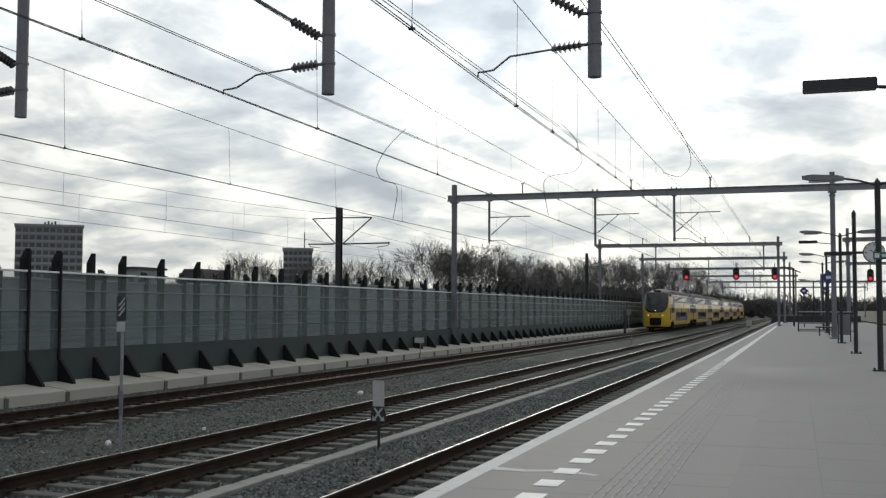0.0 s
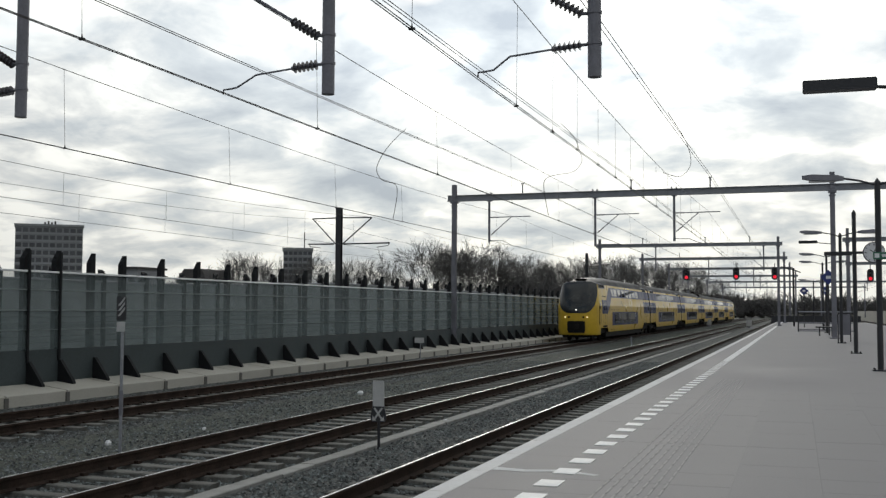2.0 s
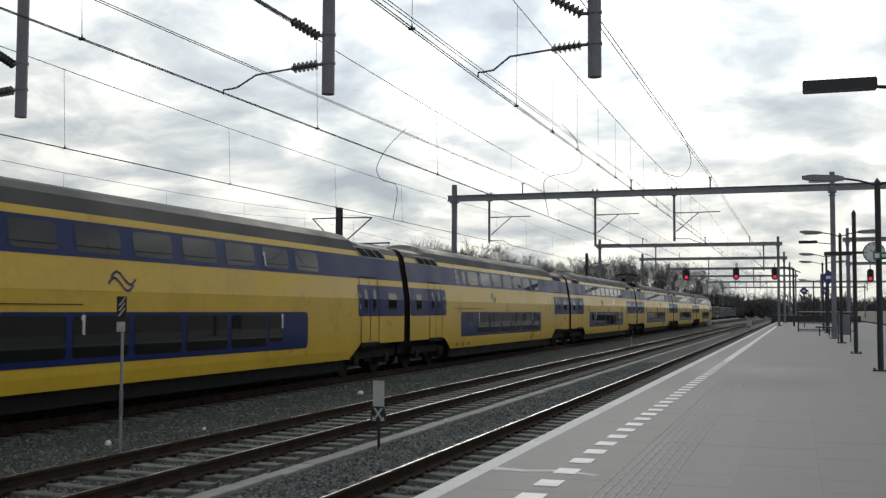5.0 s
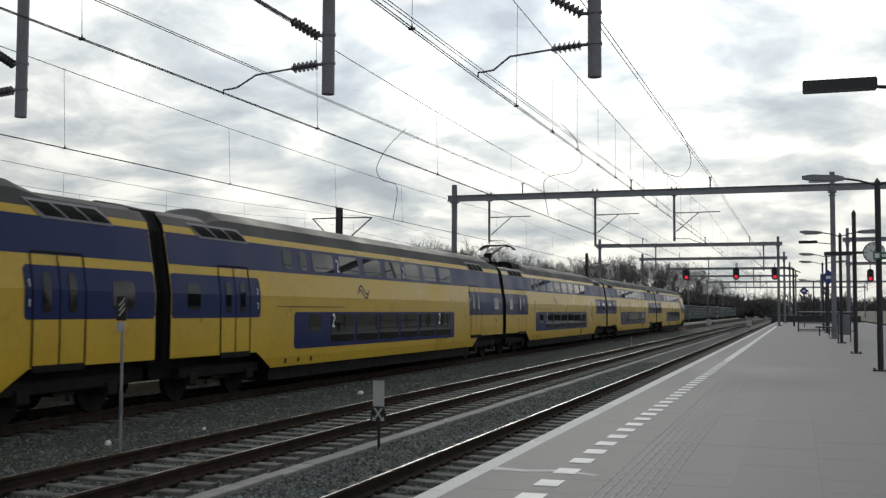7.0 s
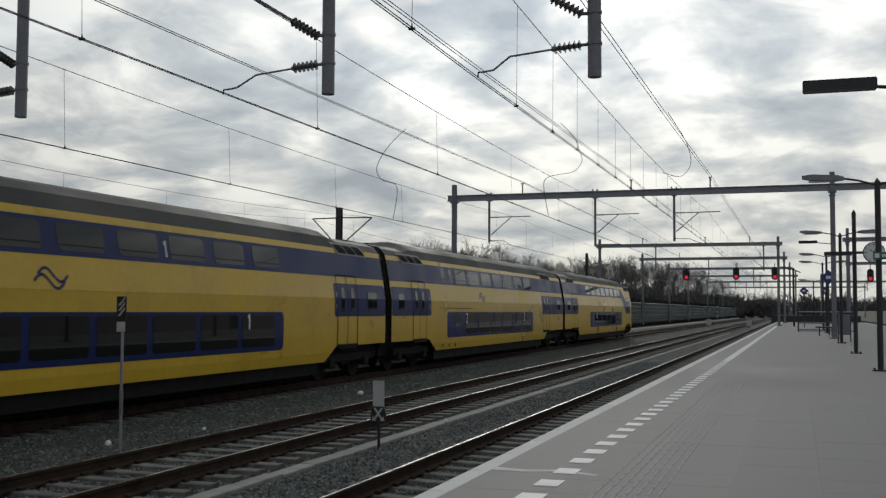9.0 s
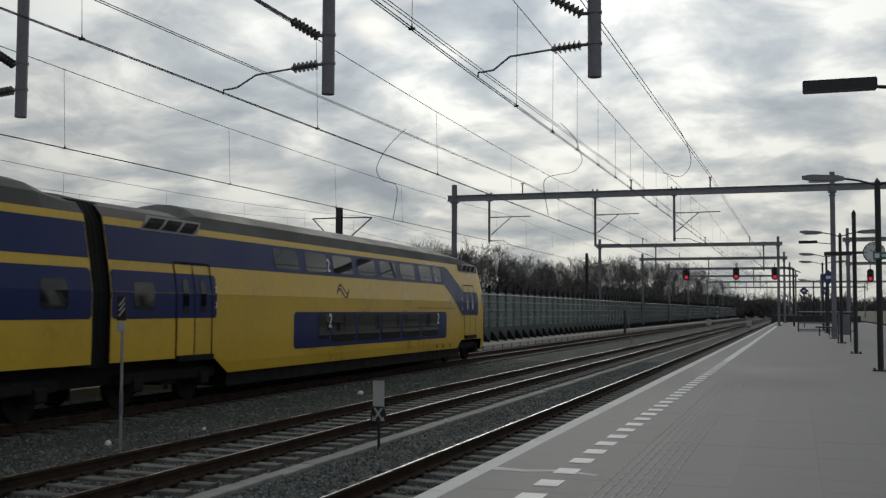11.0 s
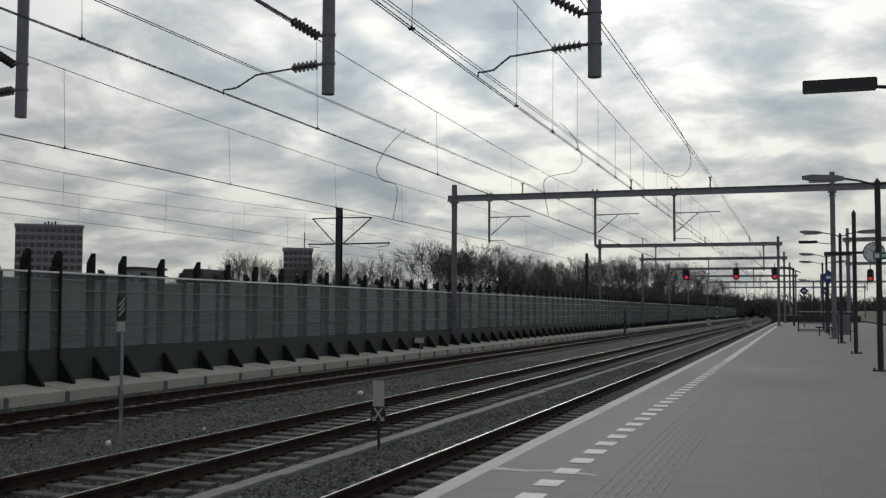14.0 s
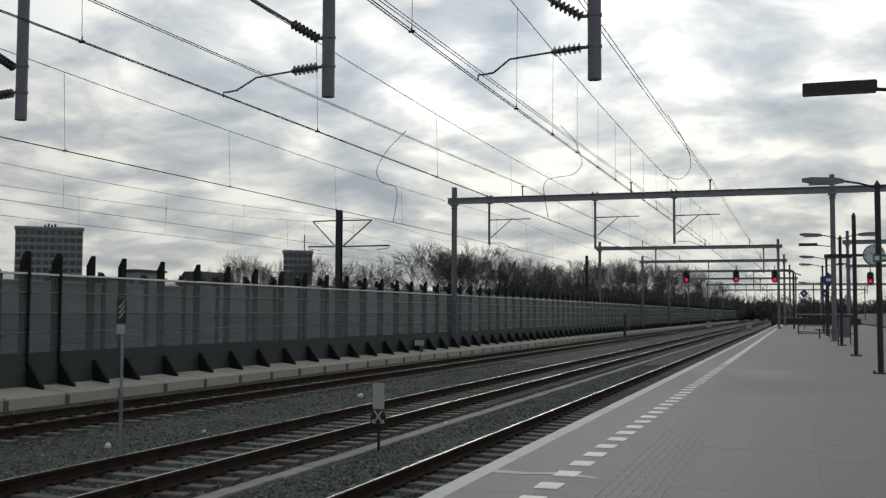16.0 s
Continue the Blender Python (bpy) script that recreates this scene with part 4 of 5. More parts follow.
def make_nose(t, lit):
    b, win = Build(), Build()
    zs = [0.42 + (3.955 - 0.42) * k / NZ for k in range(NZ + 1)]
    an = [-1 + 2 * k / NA for k in range(NA + 1)]

    for i in range(NZ):
        for j in range(NA):
            q = [nose_surface(zs[i], an[j]), nose_surface(zs[i], an[j + 1]), nose_surface(zs[i + 1], an[j + 1]), nose_surface(zs[i + 1], an[j])]
            c = (q[0] + q[1] + q[2] + q[3]) / 4
            b.face(q, 1 if c.z > 3.74 else 0)
    b.face([nose_surface(zs[-1], a) for a in an], 1)
    b.face([nose_surface(zs[0], a) for a in reversed(an)], 0)
    nose = part("cab_nose", b, [YELLOW, ROOFGREY], t, "rounded yellow cab nose")
    for me, d in ((nose.data, 0.0005),):
        bm = bmesh.new()
        bm.from_mesh(me)
        bmesh.ops.remove_doubles(bm, verts=bm.verts, dist=d)
        bmesh.ops.recalc_face_normals(bm, faces=bm.faces)
        for f in bm.faces:
            f.smooth = len(f.verts) < 6
        bm.to_mesh(me)
        bm.free()
    rows_z = [1.842 + (3.875 - 1.842) * (k / 36) ** 1.25 for k in range(37)]
    for z0, z1 in zip(rows_z, rows_z[1:]):
        e0, e1 = screen_edge(z0), screen_edge(z1)
        for k in range(32):
            u0, u1 = -1 + k / 16, -1 + (k + 1) / 16
            win.face([nose_out(z0, u0 * e0, 0.014), nose_out(z0, u1 * e0, 0.014), nose_out(z1, u1 * e1, 0.014), nose_out(z1, u0 * e1, 0.014)])
    ws = part("windscreen", win, SCREENGLASS, nose, "large dark wrap-round windscreen")
    bm = bmesh.new()
    bm.from_mesh(ws.data)
    bmesh.ops.remove_doubles(bm, verts=bm.verts, dist=0.0008)
    bmesh.ops.recalc_face_normals(bm, faces=bm.faces)
    for f in bm.faces:
        f.smooth = True
    bm.to_mesh(ws.data)
    bm.free()
    # coupler bay, lights, wiper
    bay = Build()
    for x0, x1, z0, z1 in ((-0.58, 0.58, 0.56, 1.33),):
        bay.prism([(x0 + 0.08, z0), (x1 - 0.08, z0), (x1, z0 + 0.2), (x1, z1 - 0.06), (x1 - 0.06, z1), (x0 + 0.06, z1), (x0, z1 - 0.06), (x0, z0 + 0.2)], 0.92, 1.4)
    part("coupler_bay", bay, RUBBER, nose, "black coupler opening")
    part("coupler", Build().rod((0, 0.78, 0.95), (0, 1.2, 0.95), 0.16, 12).box(-0.2, 0.2, 0.82, 0.90, 0.78, 1.15, bev=0.04), BOGIE, nose)
    for x in (-0.72, 0.72):
        part("headlight", Build().rod((x, 0.935, 1.58), (x, 1.3, 1.58), 0.042, 14), LAMPWHITE if lit else COACHGLASS, nose, "lit headlight" if lit else "dark headlight")
        part("tail_lamp", Build().rod((x * 0.66, 0.94, 1.58), (x * 0.66, 1.3, 1.58), 0.065, 12), COACHGLASS, nose)
    p = nose_surface(2.05, 0.0)
    part("top_light", Build().rod((0, p.y - 0.02, 2.05), (0, p.y + 0.2, 2.05), 0.035, 12), TOPLIGHT if lit else COACHGLASS, nose, "small lamp in the windscreen")
    part("wiper", Build().rod((-0.1, nose_surface(2.0, 0).y - 0.02, 2.0), (-0.5, nose_surface(2.75, -0.2).y - 0.03, 2.75), 0.013, 5), RUBBER, nose)
    part("horn_pod", Build().box(-0.35, 0.35, 2.5, 3.1, 3.98, 4.13, bev=0.04), RUBBER, nose, "black roof pod")
    part("aerial", Build().rod((0.2, 2.4, 3.92), (0.2, 2.4, 4.25), 0.012, 5), RUBBER, nose)
    part("lower_valance", Build().prism([(-0.95, 0.26), (0.95, 0.26), (1.0, 0.5), (-1.0, 0.5)], 1.35, 2.2), RUBBER, nose, "dark valance below the nose")
    # cab doors
    for sd in (1, -1):
        d = Build()
        fr = Build()
        for s0 in (1.86, 2.30):
            fr.box(sd * 1.375 - 0.02, sd * 1.375 + 0.03, s0 - 0.02, s0 + 0.02, 1.1, 2.3)
        part("handrail", fr, RUBBER, t)
        skin(d, rect(1.98, 2.20, 2.12, 2.66, 0.06), 0.006, sd)
        part("cab_side_window", d, COACHGLASS, t, "small rounded cab window")


def door(t, s, n1, half=0.66):
    """A pair of plug doors: frame lines, two leaves, each with a tall pane."""
    for sd in (1, -1):
        fr = Build()
        o = 0.012
        for a, c, z0, z1 in ((s - half - 0.035, s - half + 0.005, 1.0, 2.95), (s + half - 0.005, s + half + 0.035, 1.0, 2.95), (s - 0.015, s + 0.015, 1.0, 2.95),
                             (s - half, s + half, 2.95, 2.99)):
            skin(fr, rect(a, c, z0, z1), o, sd)
        part("door_frame", fr, RUBBER, t, "black door seal")
        part("door_step", Build().box(sd * 1.41 - 0.07, sd * 1.41 + 0.02, s - half, s + half, 0.90, 1.02), RUBBER, t)
        for c in (-1, 1):
            leaf = Build()
            skin(leaf, rect(s + c * half / 2 - half / 2 + 0.03, s + c * half / 2 + half / 2 - 0.03, 1.02, 1.80), 0.008, sd)
            lf = part("door_leaf", leaf, YELLOW, t)
            g = Build()
            skin(g, rect(s + c * half / 2 - 0.11, s + c * half / 2 + 0.11, 1.92, 2.62, 0.06), 0.016, sd)
            part("door_pane", g, COACHGLASS, lf, "dark tall door pane")


def vents(t, s0, s1, low, high):
    for sd in (1, -1):
        v = Build()
        z0, z1 = low, high
        pts = [(s0, z1), (s1 - 0.3, z1), (s1 + 0.1, z0), (s0 + 0.4, z0)]
        fr = Build()
        k = 0.05
        skin(fr, [(s0 - k, z1 + k), (s1 - 0.3 + k, z1 + k), (s1 + 0.1 + k, z0 - k), (s0 + 0.4 - k, z0 - k)], 0.018, sd)
        f = part("vent_frame", fr, GREYPAINT, t, "grey louvre frame")
        w = (s1 - s0 - 0.3) / 3
        for i in range(3):
            g = Build()
            a0, a1 = s0 + i * w + 0.05, s0 + (i + 1) * w - 0.05
            skin(g, [(a0, z1), (a1, z1), (a1 + 0.4, z0), (a0 + 0.4, z0)], 0.026, sd)
            part("louvre", g, RUBBER, f)


def make_carriage(L, cab=False, lit=False, panto=0, cls="2", label="", front_door=2.97, rear_door=3.24):
    t = thing("train_carriage", (0, 0, 0), label, "train carriage", "carriages of the train")
    part("body", body_build(L, cab, panto), [YELLOW, ROOFGREY, RUBBER], t, "yellow body with a grey roof")
    # blue bands
    u0 = 6.87 if cab else 0.3
    plate("upper_band", rect(u0, L - 0.3, 2.93, 3.60), 0.006, BLUE, t, "dark blue window band")
    if cab:
        plate("door_band", rect(2.75, 4.85, 1.80, 2.71, 0.08), 0.006, BLUE, t, "dark blue door band")
        for sd in (1, -1):
            b = Build()
            skin(b, [(4.6, 1.80), (4.9, 1.80), (6.88, 2.93), (6.88, 3.60), (6.55, 3.60), (6.2, 3.52), (4.6, 2.71)], 0.009, sd)
            part("slanting_band", b, BLUE, t, "slanting dark blue band")
    else:
        plate("door_band", rect(0.3, front_door + 1.2, 1.80, 2.74, 0.07), 0.006, BLUE, t, "dark blue door band")
    plate("door_band", rect(L - rear_door - 0.92, L - 0.3, 1.80, 2.74, 0.07), 0.006, BLUE, t, "dark blue door band")
    l0, l1 = (6.87, 19.5) if cab else (6.0, L - 7.3)
    lower = plate("lower_band", rect(l0, l1, 0.98, 1.93, 0.10), 0.006, BLUE, t, "dark blue window band")
    # windows of the lower deck
    n = 5 if cab else 6
    w = (l1 - l0 - (3.2 if cab else 2.6)) / n
    for sd, band in zip((1, -1), lower):
        for k in range(n):
            a = l0 + (0.95 if cab else 2.2) + k * w
            g = skin(Build(), rect(a + 0.1, a + w - 0.1, 1.10, 1.86, 0.06), 0.013, sd)
            part("lower_window", g, COACHGLASS, band, "dark window pane")
        g = skin(Build(), rect(17.3, 18.0, 1.2, 1.86, 0.05) if cab else rect(l0 + 0.9, l0 + 1.6, 1.4, 1.86, 0.05), 0.013, sd)
        part("lower_window", g, COACHGLASS, band, "small dark window pane")
    # windows of the upper deck
    a = 7.15 if cab else 5.6
    stops = [(a, a + 0.5)] if not cab else [(a, a + 0.85)]
    x = a + 0.95
    stops.append((x, x + 0.42) if not cab else (8.25, 9.5))
    x = x + 0.8 if not cab else 10.0
    while x < L - 7.2:
        stops.append((x, x + 1.38))
        x += 1.8
    for s0, s1 in stops:
        for sd in (1, -1):
            g = skin(Build(), rect(s0, s1, 3.02, 3.53, 0.07), 0.013, sd)
            o = part("upper_window", g, COACHGLASS, t, "dark window pane")
    # doors, louvres, small windows beside the doors
    if not cab:
        door(t, front_door, 1, 0.67)
        plates = rect(0.9, 1.42, 1.98, 2.52, 0.06)
        for sd in (1, -1):
            part("vestibule_window", skin(Build(), plates, 0.013, sd), COACHGLASS, t)
        vents(t, 1.3, front_door + 0.75, 3.60, 3.82)
    else:
        door(t, 3.9, 1, 0.70)
        vents(t, 2.4, 4.4, 3.53, 3.77)
        plate("vent_panel", [(2.35, 3.50), (4.75, 3.50), (4.85, 3.60), (4.85, 3.76), (2.35, 3.76)], 0.008, ROOFGREY, t, "grey panel round the louvres")
    door(t, L - rear_door, 1, 0.70)
    for sd in (1, -1):
        part("vestibule_window", skin(Build(), rect(L - 1.72, L - 1.0, 1.98, 2.52, 0.06), 0.013, sd), COACHGLASS, t)
    vents(t, L - rear_door - 0.65, L - rear_door + 1.65, 3.62, 3.86)
    # class numbers
    far_low = (17.35, 7.97) if cab else (l0 + 2.35, l1 - 1.9)
    near_low = (10.0, 17.9) if cab else (l0 + 2.35, l1 - 1.9)
    far_up = (17.2, 7.85) if cab else (stops[3][0] - 0.25, stops[-3][0] - 0.25)
    for sd in (1, -1):
        low = near_low if sd > 0 else far_low
        for s, z, h in ((low[0], 1.52, 0.36), (low[1], 1.52, 0.36), (far_up[0], 3.06, 0.34), (far_up[1], 3.06, 0.34), (4.95 if cab else front_door + 1.0, 2.36, 0.13),
                        (4.95 if cab else front_door + 1.0, 2.02, 0.13), (L - rear_door - 0.84, 2.36, 0.13), (L - rear_door - 0.84, 2.02, 0.13)):
            d = Build()
            ch = cls[0] if s < L / 2 else cls[-1]
            digit(d, ch, s, z, h, 0.02, sd)
            part("class_number", d, WHITEPAINT, t, "white class number %s" % ch)
    # operator's sign, a plain shape of two looping bars
    for sd in (1, -1):
        c0 = (11.3 if sd > 0 else 16.3) if cab else (10.7 if sd > 0 else L - 10.7)
        wave = [(-0.40 + 0.80 * k / 20, 0.12 * math.sin(k / 20 * math.pi * 2.0)) for k in range(21)]
        upper = [(u + 0.05, v + 0.06) for u, v in wave]
        lower = [(u - 0.05, v - 0.06) for u, v in wave]
        for pts in (upper, lower):
            e = Build()
            for k, p in enumerate(pts):
                d = (Vector(pts[min(k + 1, len(pts) - 1)]) - Vector(pts[max(k - 1, 0)])).normalized()
                q = Vector((-d.y, d.x)) * 0.026
                for v in (Vector(p) - q, Vector(p) + q):
                    e.v.append((sd * (wide_at(2.52 + v.y) + 0.008), c0 + sd * v.x, 2.52 + v.y))
            for k in range(len(pts) - 1):
                e.f.append((2 * k, 2 * k + 2, 2 * k + 3, 2 * k + 1))
                e.m.append(0)
            part("emblem_bar", e, BLUE, t, "dark blue bar of the emblem")
    # rain strips and small marks
    for sd in (1, -1):
        part("rain_strip", Build().box(sd * 1.408 - 0.008, sd * 1.408 + 0.008, l0 - 0.9, l0 + 3.2, 2.06, 2.075), RUBBER, t)
        part("crease_moulding", Build().box(sd * 1.40 - 0.006, sd * 1.40 + 0.004, 3.0 if cab else 0.35, L - 0.35, 2.31, 2.325), YELLOW, t)
        for k in range(3):
            part("jack_mark", skin(Build(), rect(l0 - 0.5 + k * 0.75, l0 - 0.38 + k * 0.75, 0.64, 0.76), 0.004, sd), RUBBER, t)
    # gangway bellows between carriages, fold by fold
    for e in ([L + 0.14] if cab else [-0.14, L + 0.14]):
        for k in (-0.3, -0.1, 0.1, 0.3):
            y = e + k * 0.7
            fold = Build().prism([(1.30, 0.9), (1.34, 2.3), (1.13, 3.6), (0.9, 4.02), (0.0, 4.22), (-0.9, 4.02), (-1.13, 3.6), (-1.34, 2.3), (-1.30, 0.9)], y - 0.06, y + 0.06)
            part("bellows_fold", fold, RUBBER, t, "black rubber gangway fold")
    # below the floor
    part("underframe", Build().box(-1.25, 1.25, 4.9, L - 4.9, 0.24, 0.6).box(-1.0, 1.0, -0.1 if not cab else 2.4, L + 0.1, 0.52, 1.0), RUBBER, t, "black underframe boxes")
    bogie_build(t, 3.8 if cab else 2.7)
    bogie_build(t, L - 2.7)
    part("coupling_hose", Build().rod((0.5, L - 0.3, 0.75), (0.5, L + 0.3, 0.6), 0.04, 6), RUBBER, t)
    if cab:
        make_nose(t, lit)
    if panto == 1:
        pan = part("pantograph", Build().box(-0.5, 0.5, 2.9, 4.0, 4.06, 4.14), BOGIE, t, "raised dark steel pantograph")
        part("lower_arm", Build().rod((0, 3.05, 4.12), (0, 2.3, 4.56), 0.055, 8), BOGIE, pan)
        part("knee", Build().box(-0.16, 0.16, 2.15, 2.43, 4.46, 4.66, bev=0.04), BOGIE, pan)
        part("brace", Build().rod((0.12, 3.75, 4.12), (0.12, 2.4, 4.56), 0.026, 6), BOGIE, pan)
        for sx in (-0.4, 0.4):
            part("upper_arm", Build().rod((sx * 0.3, 2.3, 4.60), (sx, 3.75, 5.08), 0.024, 6), BOGIE, pan)
            part("upper_brace", Build().rod((sx * 0.2, 2.38, 4.54), (sx * 0.5, 3.9, 5.04), 0.016, 6), BOGIE, pan)
        for dy in (-0.22, 0.0, 0.22):
            hd = Build()
            hd.path([(-0.86, 3.85 + dy, 4.88), (-0.74, 3.85 + dy, 5.0), (-0.54, 3.85 + dy, 5.10), (0.54, 3.85 + dy, 5.10), (0.74, 3.85 + dy, 5.0), (0.86, 3.85 + dy, 4.88)], 0.026, 6)
            part("collector_strip", hd, BOGIE, pan)
        for sx in (-0.5, 0.5):
            part("head_link", Build().box(sx - 0.03, sx + 0.03, 3.58, 4.12, 5.02, 5.07), BOGIE, pan)
        part("roof_hump", Build().prism([(-0.75, 4.0), (0.75, 4.0), (0.66, 4.26), (0.4, 4.34), (-0.4, 4.34), (-0.66, 4.26)], 3.95, 5.4), RUBBER, t, "dark roof cowl")
    return t


L_END, L_MID = 27.53, 26.85
carriages = []
front = make_carriage(L_END - 0.43, True, True, 0, "1", "yellow and blue double-deck driving carriage with lit headlights")
carriages.append((front, 0.43, 0))
mid = make_carriage(L_MID, False, False, 0, "1", "yellow and blue double-deck carriage with gangway ends")
mid2 = make_carriage(L_MID, False, False, 2, "2", "yellow and blue double-deck second class carriage", rear_door=4.40)
pan = make_carriage(L_MID, False, False, 1, "21", "yellow and blue double-deck carriage with a raised pantograph", front_door=3.22)
carriages.append((mid, L_END, 0))
carriages.append((mid2, L_END + L_MID, 0))
carriages.append((pan, L_END + 2 * L_MID, 0))
carriages.append((copy_thing(mid2, Matrix()), L_END + 3 * L_MID, 0))
tail = make_carriage(L_END, True, False, 0, "2", "yellow and blue double-deck driving carriage with dark lamps at the rear")
carriages.append((tail, 2 * L_END + 4 * L_MID, 180))


# ---- small things over and beside the tracks ----
jumper([(-13.05, 35.34, 8.40), (-13.15, 33.87, 7.55), (-13.3, 33.22, 6.78), (-13.4, 33.9, 6.43), (-13.45, 35.32, 6.43), (-13.5, 35.67, 6.09), (-13.5, 35.28, 5.19)])
jumper([(-7.61, 35.9, 8.40), (-7.7, 38.6, 8.36), (-7.8, 40.3, 8.05), (-7.85, 40.9, 7.75), (-7.9, 39.52, 7.2), (-7.95, 37.0, 6.78), (-8.0, 35.54, 6.5), (-8.05, 35.19, 6.16),
        (-8.05, 35.88, 5.25)])
jumper([(-3.86, 34.7, 8.36), (-3.9, 41.2, 8.36), (-3.95, 43.4, 7.85), (-4.0, 40.0, 6.94), (-4.0, 34.57, 6.4)])

# the neighbouring line behind the barrier: a two-armed mast and its wires
mb = thing("catenary_mast", (-24.0, 54.4, -0.26), "dark steel catenary mast with two arms behind the barrier", "mast", "catenary masts")
part("mast", Build().ibeam((0, 0, 0), (0, 0, 7.9), 0.30, 0.30, 0.025), BLACKSTEEL, mb)
for s, e1, e2 in ((-1, 1.6, 1.85), (1, 1.95, 3.0)):
    a = Build()
    a.rod((s * 0.12, 0, 7.33), (s * e1, 0, 7.31), 0.035, 6, 1)
    part("top_arm", a, [PORCELAIN, BLACKSTEEL], mb)
    part("stay", Build().rod((s * 0.12, 0, 5.8), (s * e1, 0, 7.31), 0.035, 6), BLACKSTEEL, mb)
    part("lower_arm", Build().rod((s * 0.3, 0, 5.88), (s * e2, 0, 5.9), 0.04, 6), BLACKSTEEL, mb)
    part("registration_arm", Build().path([(s * e2, 0, 5.9), (s * (e2 - 0.1), 0, 5.76), (s * (e2 - 0.75), 0, 5.68)], 0.02, 5), BLACKSTEEL, mb)
mc = thing("catenary_mast", (-24.0, 128.0, -0.26), "far dark steel catenary mast behind the barrier", "mast", "catenary masts")
part("mast", Build().ibeam((0, 0, 0), (0, 0, 9.2), 0.30, 0.30, 0.025), BLACKSTEEL, mc)
for cx, mz, cz in ((-21.9, 7.05, 5.16), (-25.7, 7.04, 5.17)):
    t = thing("overhead_wire", (0, 0, 0), "thin wires of the neighbouring line behind the barrier", "overhead wire", "overhead wires")
    knots = [(cx, 2.0, mz), (cx, 54.4, mz), (cx, 128.0, mz + 0.5)]
    part("messenger_wire", Build().path(wire_pts(knots, 0.78), 0.009, 4), WIRE, t)
    part("contact_wire", Build().path([(cx, 2.0, cz), (cx, 54.4, cz + 0.15), (cx, 128.0, cz + 0.3)], 0.010, 4), WIRE, t)
    for k in range(9):
        f = (k + 0.5) / 9
        y = 2 + 52.4 * f
        part("dropper", Build().rod((cx, y, cz + 0.15 * f), (cx, y, mz - 0.78 * 4 * f * (1 - f)), 0.004, 4), WIRE, t)


def sign_cross():
    t = thing("track_marker", (-6.42, 16.2, -0.24), "white marker plate above a black board with a white cross", "railway sign", "track signs")
    part("post", Build().rod((0, 0, 0), (0, 0, 0.7), 0.024, 8), BLACKSTEEL, t)
    part("plate", Build().box(-0.095, 0.095, -0.03, -0.01, 0.68, 1.09), SIGNWHITE, t, "weathered white plate")
    bd = Build()
    bd.prism([(-0.10, 0.43), (0.10, 0.43), (0.13, 0.47), (0.13, 0.56), (0.09, 0.68), (-0.09, 0.68), (-0.13, 0.56), (-0.13, 0.47)], -0.03, -0.012)
    board = part("board", bd, BLACKSTEEL, t, "black board")
    c = Build()
    for s in (-1, 1):
        c.prism([(s * 0.065 - 0.018, 0.655), (s * 0.065 + 0.018, 0.655), (-s * 0.065 + 0.018, 0.475), (-s * 0.065 - 0.018, 0.475)], -0.036, -0.031)
        c.prism([(s * 0.035, 0.452), (s * 0.105, 0.452), (s * 0.095, 0.525)], -0.036, -0.031)
    part("cross", c, SIGNWHITE, board, "white cross with arrow feet")


sign_cross()


def sign_stripes():
    t = thing("track_marker", (-9.88, 14.2, -0.24), "tall thin post with a striped black plate beside the track", "railway sign", "track signs")
    part("post", Build().rod((0, 0, 0), (0, 0, 1.95), 0.024, 8), GALV, t)
    part("post_sleeve", Build().rod((0, 0, 0.6), (0, 0, 0.98), 0.032, 8), GREYPAINT, t)
    pl = part("striped_plate", Build().box(-0.085, 0.085, -0.04, -0.025, 2.05, 2.42), BLACKSTEEL, t, "black plate with pale stripes")
    for k in range(3):
        z = 2.12 + 0.08 * k
        part("stripe", Build().prism([(-0.06, z), (-0.02, z), (0.065, z + 0.10), (0.065, z + 0.14)], -0.044, -0.04), SIGNWHITE, pl)
    part("small_plate", Build().box(-0.08, 0.065, -0.04, -0.025, 1.88, 2.03), SIGNWHITE, t, "pale grey plate")


sign_stripes()

t = thing("track_marker", (-15.25, 43.2, -0.24), "small white plate on a thin post before the ledge", "railway sign", "track signs")
part("post", Build().rod((0, 0, 0), (0, 0, 0.9), 0.02, 6), GALV, t)
part("plate", Build().box(-0.25, 0.17, -0.03, -0.015, 0.84, 1.06), SIGNWHITE, t)
t = thing("signal_cabinet", (-15.1, 99.3, -0.24), "narrow black signal post at the foot of the barrier", "signal post", "line-side posts")
part("post", Build().box(-0.10, 0.10, -0.1, 0.1, 0, 2.3, bev=0.02), BLACKSTEEL, t)
part("head", Build().box(0.2, 0.55, -0.12, 0.12, 1.9, 2.4, bev=0.04), GREYPAINT, t)
part("stem", Build().rod((0.36, 0, 0), (0.36, 0, 1.9), 0.03, 8), GALV, t)
t = thing("marker_post", (-9.9, 67.7, -0.24), "short grey marker post in the ballast", "marker post", "line-side posts")
part("post", Build().rod((0, 0, 0), (0, 0, 0.62), 0.05, 8), GALV, t)
for x, y in ((-12.2, 160.0), (-6.2, 150.0)):
    t = thing("dwarf_signal", (x, y, -0.24), "low grey dwarf signal beside the track", "signal", "dwarf signals")
    part("head", Build().box(-0.35, 0.35, -0.2, 0.2, 0.3, 1.1, bev=0.08), SIGNWHITE, t)
    part("foot", Build().box(-0.2, 0.2, -0.15, 0.15, 0, 0.3), GREYPAINT, t)
t = thing("striped_post", (-14.6, 212.0, -0.24), "red and white banded signal post far along the line", "signal post", "line-side posts")
part("post", Build().rod((0, 0, 0), (0, 0, 3.2), 0.12, 8), SIGNWHITE, t)
